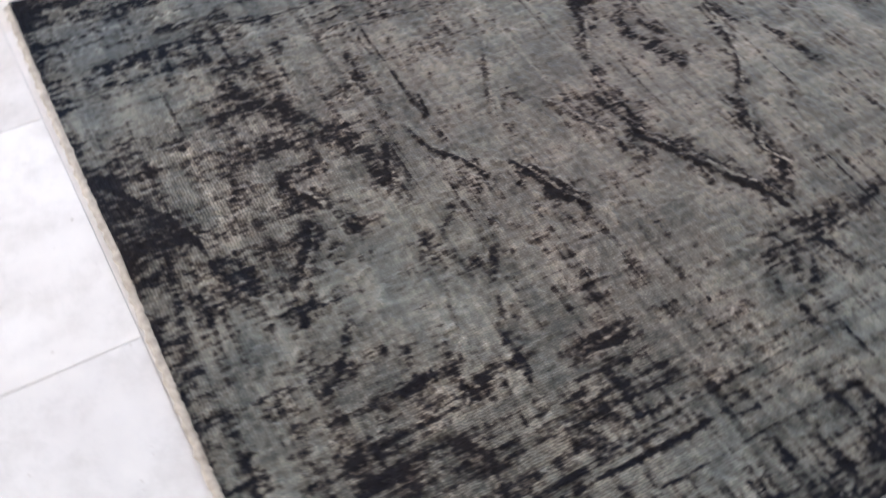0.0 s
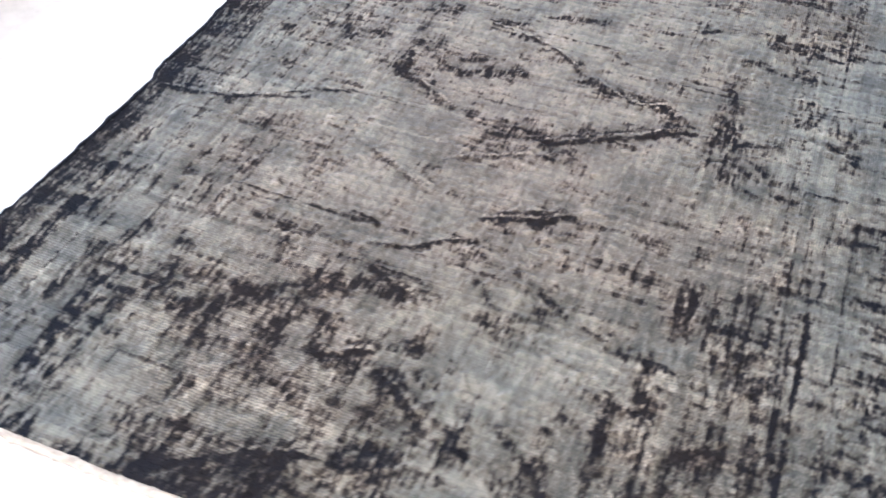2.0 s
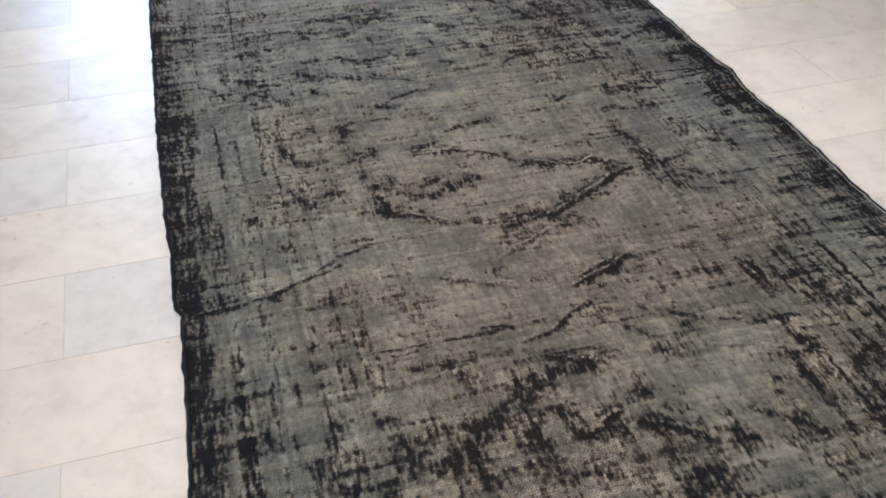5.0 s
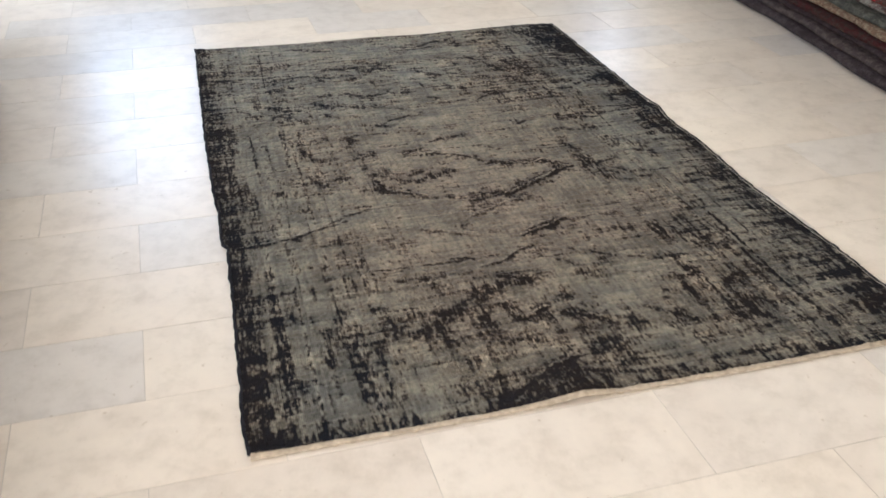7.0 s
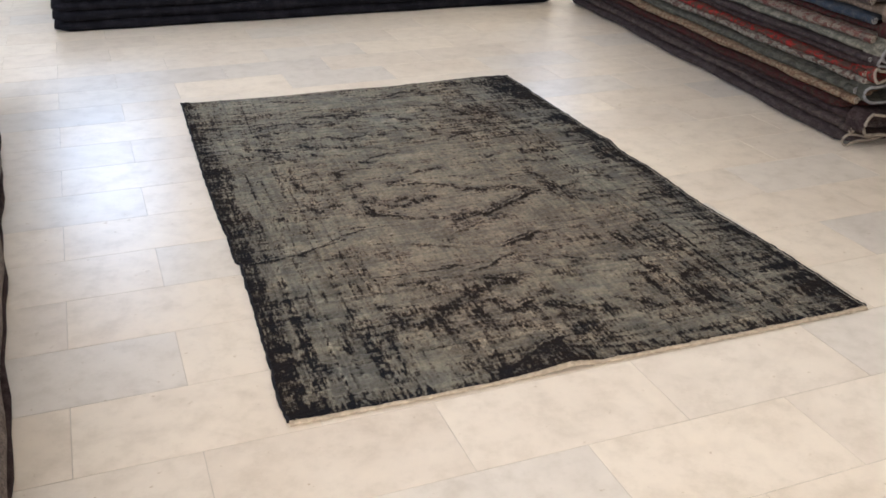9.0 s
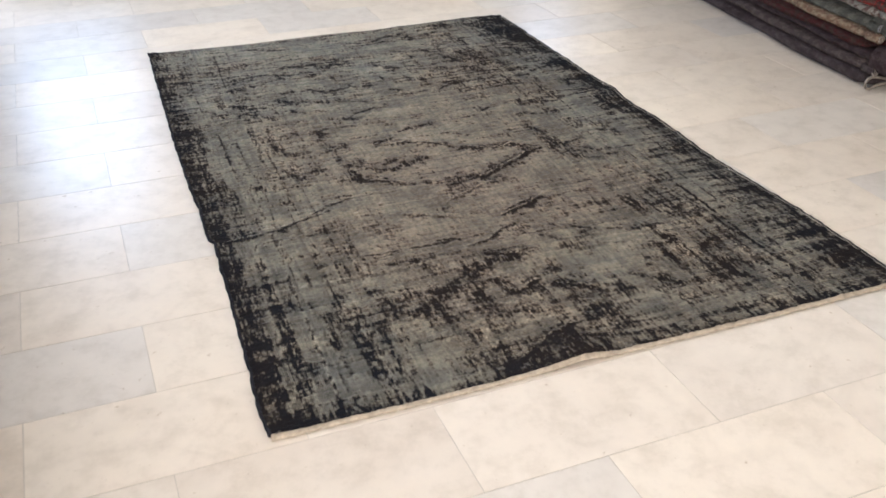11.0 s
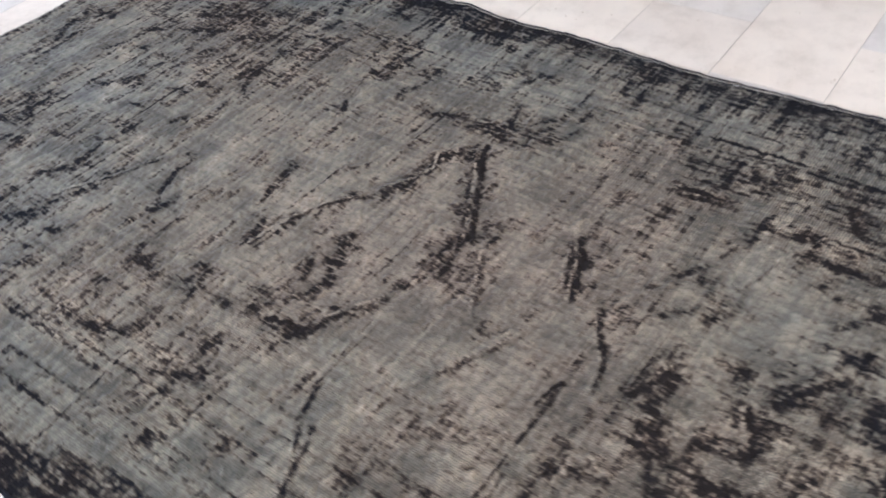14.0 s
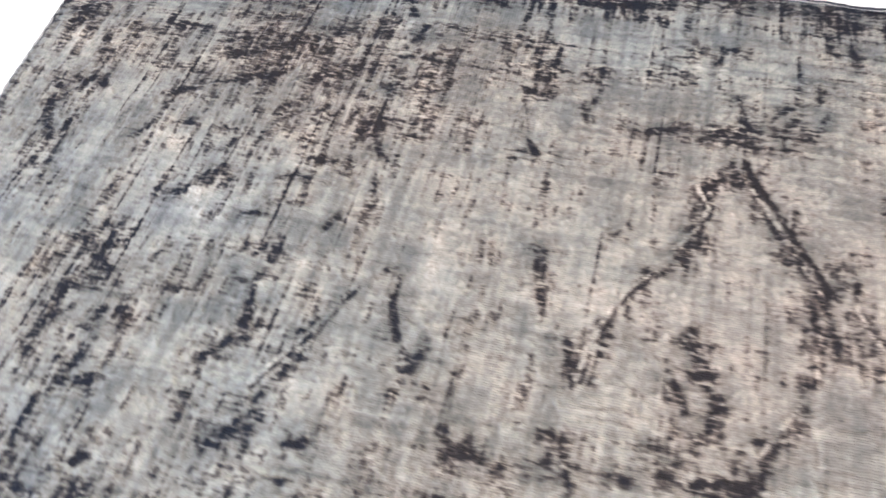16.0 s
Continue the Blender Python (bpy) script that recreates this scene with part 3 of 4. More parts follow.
stain(0.01, 0.7, (1.45, 1.09), (1.47, 1.08))
thread(0.004, 0.6, (1.54, 1.45), (1.56, 1.33))
pale(0.004, 0.9, (1.53, 1.6), (1.52, 1.22), (1.51, 0.93))
stain(0.01, 0.6, (1.66, 1.43), (1.69, 1.45))
stain(0.009, 0.5, (1.6, 1.29), (1.6, 1.26))
stain(0.008, 0.6, (1.59, 1), (1.64, 1.01))
thread(0.003, 0.6, (0.39, 0.69), (0.52, 0.69), (0.65, 0.69), (0.72, 0.7))
stain(0.005, 0.8, (0.65, 0.69), (0.67, 0.69))
stain(0.006, 0.9, (0.53, 0.62), (0.58, 0.62), (0.63, 0.62), (0.69, 0.62))
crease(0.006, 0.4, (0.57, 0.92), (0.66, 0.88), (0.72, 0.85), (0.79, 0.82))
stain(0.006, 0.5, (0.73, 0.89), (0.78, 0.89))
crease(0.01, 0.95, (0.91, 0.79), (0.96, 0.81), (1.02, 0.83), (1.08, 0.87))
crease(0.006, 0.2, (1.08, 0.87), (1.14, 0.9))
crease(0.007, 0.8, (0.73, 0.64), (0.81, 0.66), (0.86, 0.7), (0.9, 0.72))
stain(0.011, 0.7, (0.88, 0.72), (0.93, 0.72))
thread(0.007, 0.75, (0.23, 0.42), (0.23, 0.35), (0.23, 0.29), (0.23, 0.23))
thread(0.006, 0.6, (0.3, 0.36), (0.3, 0.31))
stain(0.01, 0.7, (0.15, 0.23), (0.15, 0.19))
stain(0.009, 0.6, (0.15, 0.16), (0.15, 0.14))
stain(0.012, 0.7, (0.41, 0.4), (0.43, 0.38))
stain(0.01, 0.8, (0.46, 0.34), (0.48, 0.35))
stain(0.011, 0.8, (0.48, 0.36), (0.55, 0.38), (0.58, 0.41), (0.66, 0.45), (0.69, 0.48), (0.73, 0.51))
stain(0.012, 0.6, (0.63, 0.37), (0.68, 0.37))
stain(0.016, 0.9, (0.73, 0.52), (0.77, 0.54), (0.79, 0.53), (0.85, 0.53))
stain(0.016, 0.85, (0.82, 0.38), (0.81, 0.35))
stain(0.013, 0.7, (0.76, 0.36), (0.79, 0.34))
stain(0.009, 0.6, (0.73, 0.44), (0.75, 0.39))
stain(0.008, 0.5, (0.88, 0.42), (0.92, 0.43))
stain(0.014, 0.75, (0.88, 0.35), (0.92, 0.34), (0.96, 0.31), (0.99, 0.29))
pale(0.004, 0.8, (0.9, 0.36), (0.95, 0.33), (0.99, 0.3))
stain(0.01, 0.6, (0.95, 0.38), (0.97, 0.36))
stain(0.013, 0.5, (0.99, 0.55), (1.03, 0.53), (1.07, 0.51))
stain(0.009, 0.6, (1.1, 0.6), (1.15, 0.61))
crease(0.006, 0.55, (1.19, 0.6), (1.24, 0.58))
crease(0.006, 0.35, (1.12, 0.53), (1.17, 0.51), (1.22, 0.5), (1.32, 0.45), (1.36, 0.43))
stain(0.009, 0.85, (1.23, 0.46), (1.29, 0.45), (1.37, 0.44))
crease(0.007, 0.55, (1.3, 0.54), (1.34, 0.52), (1.43, 0.51))
stain(0.016, 0.5, (1.31, 0.53), (1.33, 0.49))
thread(0.005, 0.6, (1.51, 0.8), (1.5, 0.65), (1.5, 0.57))
thread(0.005, 0.7, (1.56, 0.81), (1.57, 0.66), (1.56, 0.57))
stain(0.009, 0.7, (1.5, 0.58), (1.5, 0.56))
stain(0.014, 0.45, (1.37, 0.7), (1.44, 0.7))
stain(0.01, 0.4, (1.44, 0.65), (1.47, 0.63))
stain(0.008, 0.6, (1.43, 0.77), (1.45, 0.78))
stain(0.01, 0.7, (1.19, 0.36), (1.2, 0.36))
stain(0.011, 0.7, (1.29, 0.31), (1.3, 0.3))
stain(0.011, 0.5, (1.4, 0.39), (1.42, 0.41))
stain(0.012, 0.6, (1.4, 0.32), (1.41, 0.31))
stain(0.014, 0.6, (1.18, 0.28), (1.22, 0.26))
stain(0.014, 0.8, (0.3, 0.2), (0.31, 0.19))
stain(0.017, 0.6, (0.3, 0.14), (0.35, 0.14))
stain(0.009, 0.5, (0.66, 0.26), (0.68, 0.27))
stain(0.012, 0.4, (0.71, 0.27), (0.76, 0.26))
stain(0.013, 0.5, (0.34, 0.31), (0.35, 0.31))
stain(0.013, 0.6, (0.54, 0.31), (0.56, 0.31))
stain(0.018, 0.8, (1.45, 2.79), (1.45, 2.77))
stain(0.009, 0.5, (1.46, 2.56), (1.46, 2.45))
pale(0.003, 0.6, (1.48, 2.49), (1.49, 2.25))
stain(0.011, 0.7, (1.38, 2.37), (1.38, 2.34))
stain(0.011, 0.7, (1.44, 2.22), (1.45, 2.19))
stain(0.009, 0.5, (1.5, 2.06), (1.52, 2.03))
stain(0.014, 0.6, (1.52, 1.98), (1.52, 1.92))
stain(0.009, 0.7, (1.43, 2), (1.44, 1.96))
stain(0.009, 0.7, (1.44, 1.93), (1.43, 1.89))
stain(0.017, 0.55, (1.33, 1.99), (1.33, 1.89))
stain(0.009, 0.8, (1.23, 1.97), (1.23, 1.9))
stain(0.009, 0.7, (1.15, 1.95), (1.1, 1.91))
stain(0.012, 0.6, (1.58, 1.99), (1.66, 2.02))
stain(0.014, 0.6, (1.19, 2.71), (1.12, 2.7), (1.05, 2.66))
stain(0.012, 0.7, (0.97, 2.62), (0.92, 2.61))
stain(0.009, 0.6, (1.08, 2.48), (1.11, 2.46))
stain(0.01, 0.6, (1.14, 2.38), (1.14, 2.37))
stain(0.008, 0.6, (1.09, 2.27), (1.13, 2.25))
stain(0.009, 0.7, (0.94, 2.34), (0.98, 2.29), (1.03, 2.27))
stain(0.008, 0.6, (1.09, 2.08), (1.09, 2.02))
stain(0.008, 0.6, (1.02, 2.13), (1.04, 2.09), (1.03, 2.03))
stain(0.009, 0.5, (0.96, 2.12), (0.97, 2.06))
stain(0.006, 0.5, (0.91, 2.2), (0.93, 2.12))
pale(0.003, 0.6, (0.89, 2.22), (0.96, 2.16))
stain(0.008, 0.6, (0.92, 1.99), (0.95, 1.98))
stain(0.008, 0.8, (0.84, 2.06), (0.84, 2.05))
stain(0.008, 0.5, (0.82, 2.14), (0.85, 2.11))
stain(0.013, 0.6, (0.84, 2.42), (0.83, 2.38))
stain(0.013, 0.85, (0.77, 2.41), (0.74, 2.36), (0.7, 2.37))
stain(0.012, 0.6, (0.69, 2.42), (0.69, 2.4))
stain(0.01, 0.5, (0.78, 2.29), (0.82, 2.27))
stain(0.011, 0.65, (0.69, 2.3), (0.63, 2.28))
stain(0.012, 0.7, (0.61, 2.34), (0.65, 2.33))
stain(0.009, 0.8, (0.77, 2.11), (0.77, 2.1))
stain(0.01, 0.8, (0.72, 2.06), (0.69, 2.06), (0.64, 2.06))
stain(0.008, 0.6, (0.85, 1.85), (0.84, 1.83))
stain(0.009, 0.85, (0.79, 1.82), (0.71, 1.79))
stain(0.013, 0.5, (0.68, 1.77), (0.66, 1.75), (0.7, 1.74))
crease(0.007, 0.8, (0.8, 1.89), (0.7, 1.93), (0.61, 1.98), (0.56, 2.01))
stain(0.008, 0.8, (0.63, 1.97), (0.63, 1.93))
stain(0.009, 0.5, (0.6, 2.09), (0.61, 2.06))
stain(0.015, 0.9, (0.52, 2.01), (0.51, 1.97))
stain(0.015, 0.9, (0.47, 2.02), (0.48, 1.98))
stain(0.01, 0.5, (0.53, 2.11), (0.46, 2.1))
stain(0.009, 0.7, (0.47, 1.91), (0.48, 1.88))
stain(0.018, 0.7, (0.5, 2.33), (0.51, 2.29))
stain(0.012, 0.6, (0.37, 2.23), (0.38, 2.22))
stain(0.014, 0.7, (0.33, 2.22), (0.33, 2.21))
stain(0.01, 0.7, (0.32, 2.11), (0.32, 2.09))
stain(0.014, 0.6, (0.32, 2.01), (0.32, 1.94))
stain(0.016, 0.8, (0.34, 1.94), (0.32, 1.89))
stain(0.01, 0.5, (0.4, 1.95), (0.41, 1.88))
stain(0.01, 0.7, (0.26, 2.02), (0.28, 2.01))
stain(0.011, 0.5, (0.27, 1.93), (0.26, 1.89))
stain(0.009, 0.85, (0.55, 1.67), (0.52, 1.64))
stain(0.013, 0.7, (0.52, 1.64), (0.51, 1.57))
stain(0.01, 0.7, (0.53, 1.53), (0.53, 1.47))
stain(0.009, 0.6, (0.58, 1.51), (0.58, 1.49))
stain(0.011, 0.7, (0.42, 1.65), (0.43, 1.64))
stain(0.008, 0.5, (0.48, 1.78), (0.48, 1.77))
stain(0.01, 0.6, (1.68, 1.84), (1.67, 1.79))
stain(0.011, 0.5, (1.49, 1.68), (1.43, 1.63), (1.34, 1.64))
stain(0.01, 0.5, (1.39, 1.7), (1.36, 1.66))
stain(0.009, 0.6, (1.24, 1.66), (1.19, 1.63))
stain(0.009, 0.8, (1.37, 1.56), (1.31, 1.55))
stain(0.009, 0.6, (1.44, 1.54), (1.44, 1.53))
thread(0.005, 0.6, (1.54, 1.52), (1.51, 1.38))
pale(0.004, 0.8, (1.49, 1.56), (1.5, 1.38), (1.51, 1.13), (1.52, 1.01))
stain(0.012, 0.7, (1.62, 1.05), (1.61, 1.04))
stain(0.009, 0.5, (1.52, 1.1), (1.52, 1.08))
stain(0.013, 0.8, (1.34, 1.26), (1.33, 1.25))
stain(0.012, 0.6, (1.36, 1.18), (1.36, 1.15))
stain(0.014, 0.7, (1.38, 1.11), (1.33, 1.09))
crease(0.007, 0.5, (1.18, 1.31), (1.12, 1.28), (1.06, 1.3), (1, 1.34), (0.96, 1.35))
crease(0.007, 0.8, (0.96, 1.35), (0.89, 1.41), (0.82, 1.44), (0.75, 1.46), (0.69, 1.47))
stain(0.009, 0.85, (1.16, 1.3), (1.12, 1.28), (1.06, 1.3))
stain(0.01, 0.9, (1, 1.34), (0.99, 1.32))
stain(0.009, 0.85, (1.24, 1.25), (1.18, 1.2), (1.1, 1.17), (1.05, 1.13), (0.99, 1.1), (0.93, 1.07))
stain(0.008, 0.8, (1.24, 1.25), (1.23, 1.18))
stain(0.011, 0.8, (1.02, 1.05), (0.98, 1.04))
stain(0.012, 0.5, (0.92, 1.01), (0.83, 0.96), (0.8, 0.94))
stain(0.009, 0.6, (0.77, 0.9), (0.74, 0.89))
stain(0.009, 0.9, (1.06, 0.87), (1.01, 0.83), (0.94, 0.8))
stain(0.009, 0.6, (0.81, 1.31), (0.79, 1.29))
stain(0.013, 0.9, (0.78, 1.28), (0.73, 1.26), (0.69, 1.24))
stain(0.01, 0.6, (0.72, 1.31), (0.67, 1.29))
stain(0.009, 0.7, (0.77, 1.11), (0.71, 1.11))
stain(0.009, 0.7, (0.64, 1.18), (0.65, 1.13))
stain(0.013, 0.8, (0.59, 1.2), (0.59, 1.18))
stain(0.011, 0.8, (0.55, 1.31), (0.55, 1.29))
stain(0.009, 0.7, (0.55, 1.26), (0.56, 1.22))
stain(0.009, 0.8, (0.54, 1.19), (0.56, 1.17))
crease(0.006, 0.35, (0.58, 1.19), (0.72, 1.11))
crease(0.006, 0.5, (0.8, 0.83), (0.71, 0.86), (0.65, 0.89), (0.59, 0.91))
stain(0.016, 0.8, (0.47, 0.36), (0.55, 0.40), (0.60, 0.45), (0.67, 0.46), (0.72, 0.51), (0.78, 0.54))
crease(0.010, 0.85, (0.63, 0.05), (0.7, 0.09), (0.78, 0.14), (0.85, 0.16))
crease(0.01, 0.9, (0.79, 0.37), (0.85, 0.4))
crease(0.009, 0.7, (0.77, 0.58), (0.87, 0.54))
thread(0.0035, 0.75, (1.50, 1.47), (1.51, 1.15), (1.52, 0.83), (1.535, 0.53))
thread(0.006, 0.8, (1.535, 0.53), (1.56, 0.36), (1.58, 0.11))
thread(0.004, 0.5, (1.48, 0.84), (1.46, 0.62), (1.44, 0.43))
stain(0.05, 0.85, (1.66, 2.70), (1.72, 2.45))
stain(0.03, 0.8, (1.60, 2.74), (1.70, 2.60))

# lines along the warp show most towards both sides, short streaks along the weft towards the far end
sides_zone = bell(U, 0.22, 0.17) + bell(U, 1.52, 0.16)
far_zone = 1 / (1 + np.exp((1.75 - V) / 0.15))
near_zone = bell(V, 0.16, 0.30)
mixture = (0.8 + 0.5 * far_zone - 0.3 * sides_zone - 0.2 * near_zone) * weft + (0.55 + 0.25 * near_zone + 0.3 * sides_zone - 0.25 * far_zone) * warp + (0.4 + 0.8 * sides_zone) * (1 - 0.6 * far_zone) * long_warp + 0.9 * sides_zone * stripe + (0.5 + 0.5 * far_zone) * long_weft
mixture += (0.6 + 0.6 * near_zone + 0.5 * sides_zone) * band_warp + (0.6 + 0.6 * near_zone + 0.2 * sides_zone) * band_weft + (0.9 - 0.3 * near_zone) * patch + 0.35 * clump + (0.8 - 0.35 * near_zone) * broad
mixture = mixture / mixture.std() + 0.64 * near_zone + 0.15 + 0.1 * bell(V, 0.35, 0.25) * bell(U, 1.4, 0.3) + 0.48 * bell(V, 2.25, 0.5) - 0.16 * bell(V, 0.85, 0.35) * bell(U, 0.8, 0.45) - 0.1 * bell(V, 1.72, 0.2) - 0.6 * bell(V, 0.85, 0.3) * bell(U, 1.54, 0.17) + 0.35 * bell(V, 0.15, 0.18) * bell(U, 0.9, 0.3) - 0.35 * bell(V, 0.5, 0.2) * bell(U, 1.34, 0.16) - 0.35 * bell(V, 0.36, 0.2) * bell(U, 0.6, 0.2)
worn = 0.15 + 0.08 * mixture + 0.32 * np.maximum(mixture - 0.40, 0) ** 1.1
worn = 0.80 * np.tanh(np.maximum(worn, 0.02) / 0.80)
dye = worn * (1 - 0.35 * np.clip(dye_and_shade, 0, 1)) + 1.0 * dye_and_shade

# dark borders, ragged towards the middle
left_band = np.interp(V[:, :1], (0, 0.4, 1.0, 1.6, 2.2, 2.83), (0.050, 0.066, 0.060, 0.058, 0.040, 0.028)) + row_noise(4.0, 0.009, 0) + row_noise(0.7, 0.002, 0)
dye += (0.84 + 0.16 * warp + 0.09 * band_weft + 0.06 * weft) / (1 + np.exp((U - left_band - 0.006 * band_weft) / 0.019))
dye += (0.13 + 0.16 * stripe + 0.10 * warp) * bell(U, 0.09, 0.05) * (0.4 + 0.6 * bell(V, 0.2, 0.6))
right_band = np.interp(V[:, :1], (0, 0.4, 0.9, 1.4, 2.0, 2.83), (0.055, 0.066, 0.052, 0.056, 0.078, 0.095)) + row_noise(5.0, 0.014, 0) + row_noise(0.7, 0.002, 0)
dye += (0.82 + 0.20 * warp + 0.08 * band_weft + 0.06 * weft) / (1 + np.exp((WIDTH - U - right_band - 0.007 * band_weft) / 0.024))
dye += (0.08 + 0.12 * weft) * bell(U, 1.67, 0.05)
near_band = 0.026 + row_noise(6.0, 0.016, 1) + 0.016 * warp
dye += 0.85 / (1 + np.exp((V - near_band) / 0.010))
dye += 0.45 / (1 + np.exp((LENGTH - V - 0.015 - 0.008 * warp) / 0.006))
dye *= 1 - 0.85 * np.clip(bleached, 0, 1)
plaid_warp = np.clip(cloth_noise(0.55, 60.0) - 1.0, 0, 1.6) * np.clip(0.6 + 0.5 * cloth_noise(2, 9), 0, 1.4)
plaid_weft = np.clip(cloth_noise(30.0, 0.5) - 1.1, 0, 1.6) * np.clip(0.6 + 0.5 * cloth_noise(7, 2), 0, 1.4)
dye += (0.14 + 0.34 * sides_zone) * (1 - 0.5 * far_zone) * plaid_warp + (0.22 + 0.20 * far_zone) * plaid_weft
# checks of half-worn dye along both thread directions, strongest at the near end and the sides
checks = np.clip(0.40 + 0.65 * bell(V, 0.12, 0.42) + 0.45 * sides_zone + 0.15 * bell(U, 1.35, 0.3) * bell(V, 0.5, 0.5) + 0.22 * far_zone, 0, 1.1)
check_warp = (1 - 0.5 * far_zone) * np.clip(cloth_noise(0.85, 13.0) - 0.35, 0, 1.7) * np.clip(0.65 + 0.45 * cloth_noise(6, 5), 0, 1.5)
check_weft = np.clip(cloth_noise(11.0, 0.85) - 0.45, 0, 1.7) * np.clip(0.65 + 0.45 * cloth_noise(6, 5), 0, 1.5)
dye += checks * (0.23 * check_warp + 0.19 * check_weft + 0.10 * check_warp * check_weft)
dye = np.clip((dye + (0.045 + 0.03 * near_zone + 0.27 * np.clip(dye, 0, 0.9)) * tuft - 0.10) / 0.98, -0.1, 1.15)

centre = bell(U, 0.95, 0.58) * bell(V, 1.05, 0.95)
tone = np.clip(0.42 + 0.05 * bell(V, 0, 0.4) + 0.48 * centre - 0.17 * bell(U, 0.17, 0.12) - 0.17 * bell(U, 1.62, 0.12) + 0.10 * broad + 0.06 * patch, 0, 1)

bare = np.clip(0.95 * bell(V, 0.18, 0.34) * np.clip(0.75 + 0.35 * broad, 0, 1.2) + 0.35 * bell(U, 1.45, 0.35) * bell(V, 0.8, 0.6) + 0.12 + 0.10 * broad, 0, 1)

# bleached and darker threads running the length and the width of the cloth
fade = (0.075 + 0.09 * sides_zone) * (1 - 0.4 * far_zone) * long_warp + (0.03 + 0.10 * sides_zone) * stripe + 0.06 * sides_zone * np.clip(cloth_noise(2.0, 14.0), -1.5, 2) + 0.05 * long_weft + 0.08 * cloth_noise(45, 0.8) + 0.05 * warp + 0.09 * patch + 0.10 * cloth_noise(8, 6) + 0.05 * spot + 0.05 * band_weft + 0.05 * band_warp - 0.05 * checks * (check_warp + check_weft) + 0.02 + 0.26 * bleached

# the lifted fold at the near end
ridge = U - 0.80 - 0.25 * V
lift = np.where(ridge < 0, np.exp(-((ridge / 0.13) ** 2)), np.exp(-((ridge / 0.07) ** 2))) * np.exp(-((V / 0.15) ** 2))
rise += 0.016 * lift
THICK = 0.008
edge = np.minimum(np.minimum(U, WIDTH - U), np.minimum(V, LENGTH - V))
top = THICK + rise + 0.0012 * spot
top = np.maximum(top, 0.004) - 0.003 * np.exp(-edge / 0.004)

# outline: sides bow a little in and out
def sway(v, seed, size):
    r = np.random.default_rng(seed)
    n = 23
    return np.interp(v, np.linspace(0, LENGTH, n), r.standard_normal(n) * size)

left_out = sway(V[:, :1], 3, 0.0015) + np.interp(V[:, :1], (0, 0.2, 0.45, 0.7, 0.93, 0.96, 1.3, 1.7, 2.2, 2.83), (0, 0.003, 0.010, 0.017, 0.020, 0.008, 0, -0.004, -0.003, 0))
right_out = sway(V[:, :1], 5, 0.0035) + np.interp(V[:, :1], (0, 0.2, 0.4, 0.55, 0.8, 1.0, 1.2, 1.33, 1.5, 1.62, 1.68, 1.75, 2.0, 2.4, 2.83),
                                                  (0.038, 0.038, 0.030, 0.026, 0.014, 0.004, 0.010, 0.018, 0.008, 0.012, 0.024, 0.012, 0.012, 0.008, -0.003))
near_out = 0.012 + np.interp(U, (0, 0.3, 0.6, 0.8, 0.9, 1.1, 1.3, 1.5, 1.8), (0, 0.001, 0.005, 0.012, 0.010, 0.010, 0.011, 0.014, 0.022))
far_out = np.interp(U, (0, 0.25, 0.5, 0.85, 1.1, 1.5, 1.68, 1.8), (0.01, 0, -0.006, 0.012, 0, 0.03, 0.042, 0.01))
PX = U + left_out * np.exp(-U / 0.09) + right_out * np.exp((U - WIDTH) / 0.09)
PY = V + near_out * np.exp(-V / 0.07) + far_out * np.exp((V - LENGTH) / 0.12)


def edge_place(u, v):
    i, j = min(NY - 1, max(0, round(v / STEP))), min(NX - 1, max(0, round(u / STEP)))
    return PX[i, j], PY[i, j], top[i, j]


rug = tagged(new("rug"), "large wrinkled overdyed rug in worn charcoal and grey-green wool", "rug")
verts = np.stack([PX, PY, top], -1).reshape(-1, 3)
index = np.arange(NX * NY).reshape(NY, NX)
quads = np.stack([index[:-1, :-1], index[:-1, 1:], index[1:, 1:], index[1:, :-1]], -1).reshape(-1, 4)
rim = np.concatenate([index[0, :], index[1:, -1], index[-1, -2::-1], index[-2:0:-1, 0]])
skirt = verts[rim].copy()
low = np.maximum(skirt[:, 2] - 0.010, 0.0006)
skirt[:, 2] = low
base = len(verts) + np.arange(len(rim))
sides = np.stack([rim, base, np.roll(base, -1), np.roll(rim, -1)], -1)
data = bpy.data.meshes.new("wool_face")
data.from_pydata(np.concatenate([verts, skirt]).tolist(), [], np.concatenate([quads, sides]).tolist())
for key, field in (("dye", dye), ("tone", tone), ("fade", fade), ("bare", bare)):
    flat = np.clip(field.reshape(-1), -0.5, 1.2)
    data.attributes.new(key, "FLOAT", "POINT").data.foreach_set("value", np.concatenate([flat, flat[rim]]).astype(np.float32))
data.materials.append(RUG)
data.shade_smooth()
pile = new("wool_face", data)
pile.parent = rug
tagged(pile, "short worn wool pile with dark dyed streaks")


def band(name, v, out, mat, label, width):
    """The flat woven end of the rug, past the last row of knots."""
    bm = bmesh.new()
    rows = []
    for k in range(181):
        u = WIDTH * k / 180
        x, y, z = edge_place(u, v)
        fray = width * (1 + 0.25 * math.sin(k * 1.7) * math.sin(k * 0.37))
        z0 = max(0.001, z - 0.011)
        rows.append([(x, y - out * 0.004, z0 + 0.003), (x, y - out * 0.002, z + 0.0008), (x, y + out * fray * 0.35, z0 + 0.0065), (x, y + out * fray * 0.8, z0 + 0.0055), (x, y + out * fray, z0 + 0.0028), (x, y + out * fray * 0.8, z0)])
    grid_mesh(bm, rows, close=True)
    bmesh.ops.recalc_face_normals(bm, faces=bm.faces)
    return part(name, bm, mat, rug, label, smooth=True)


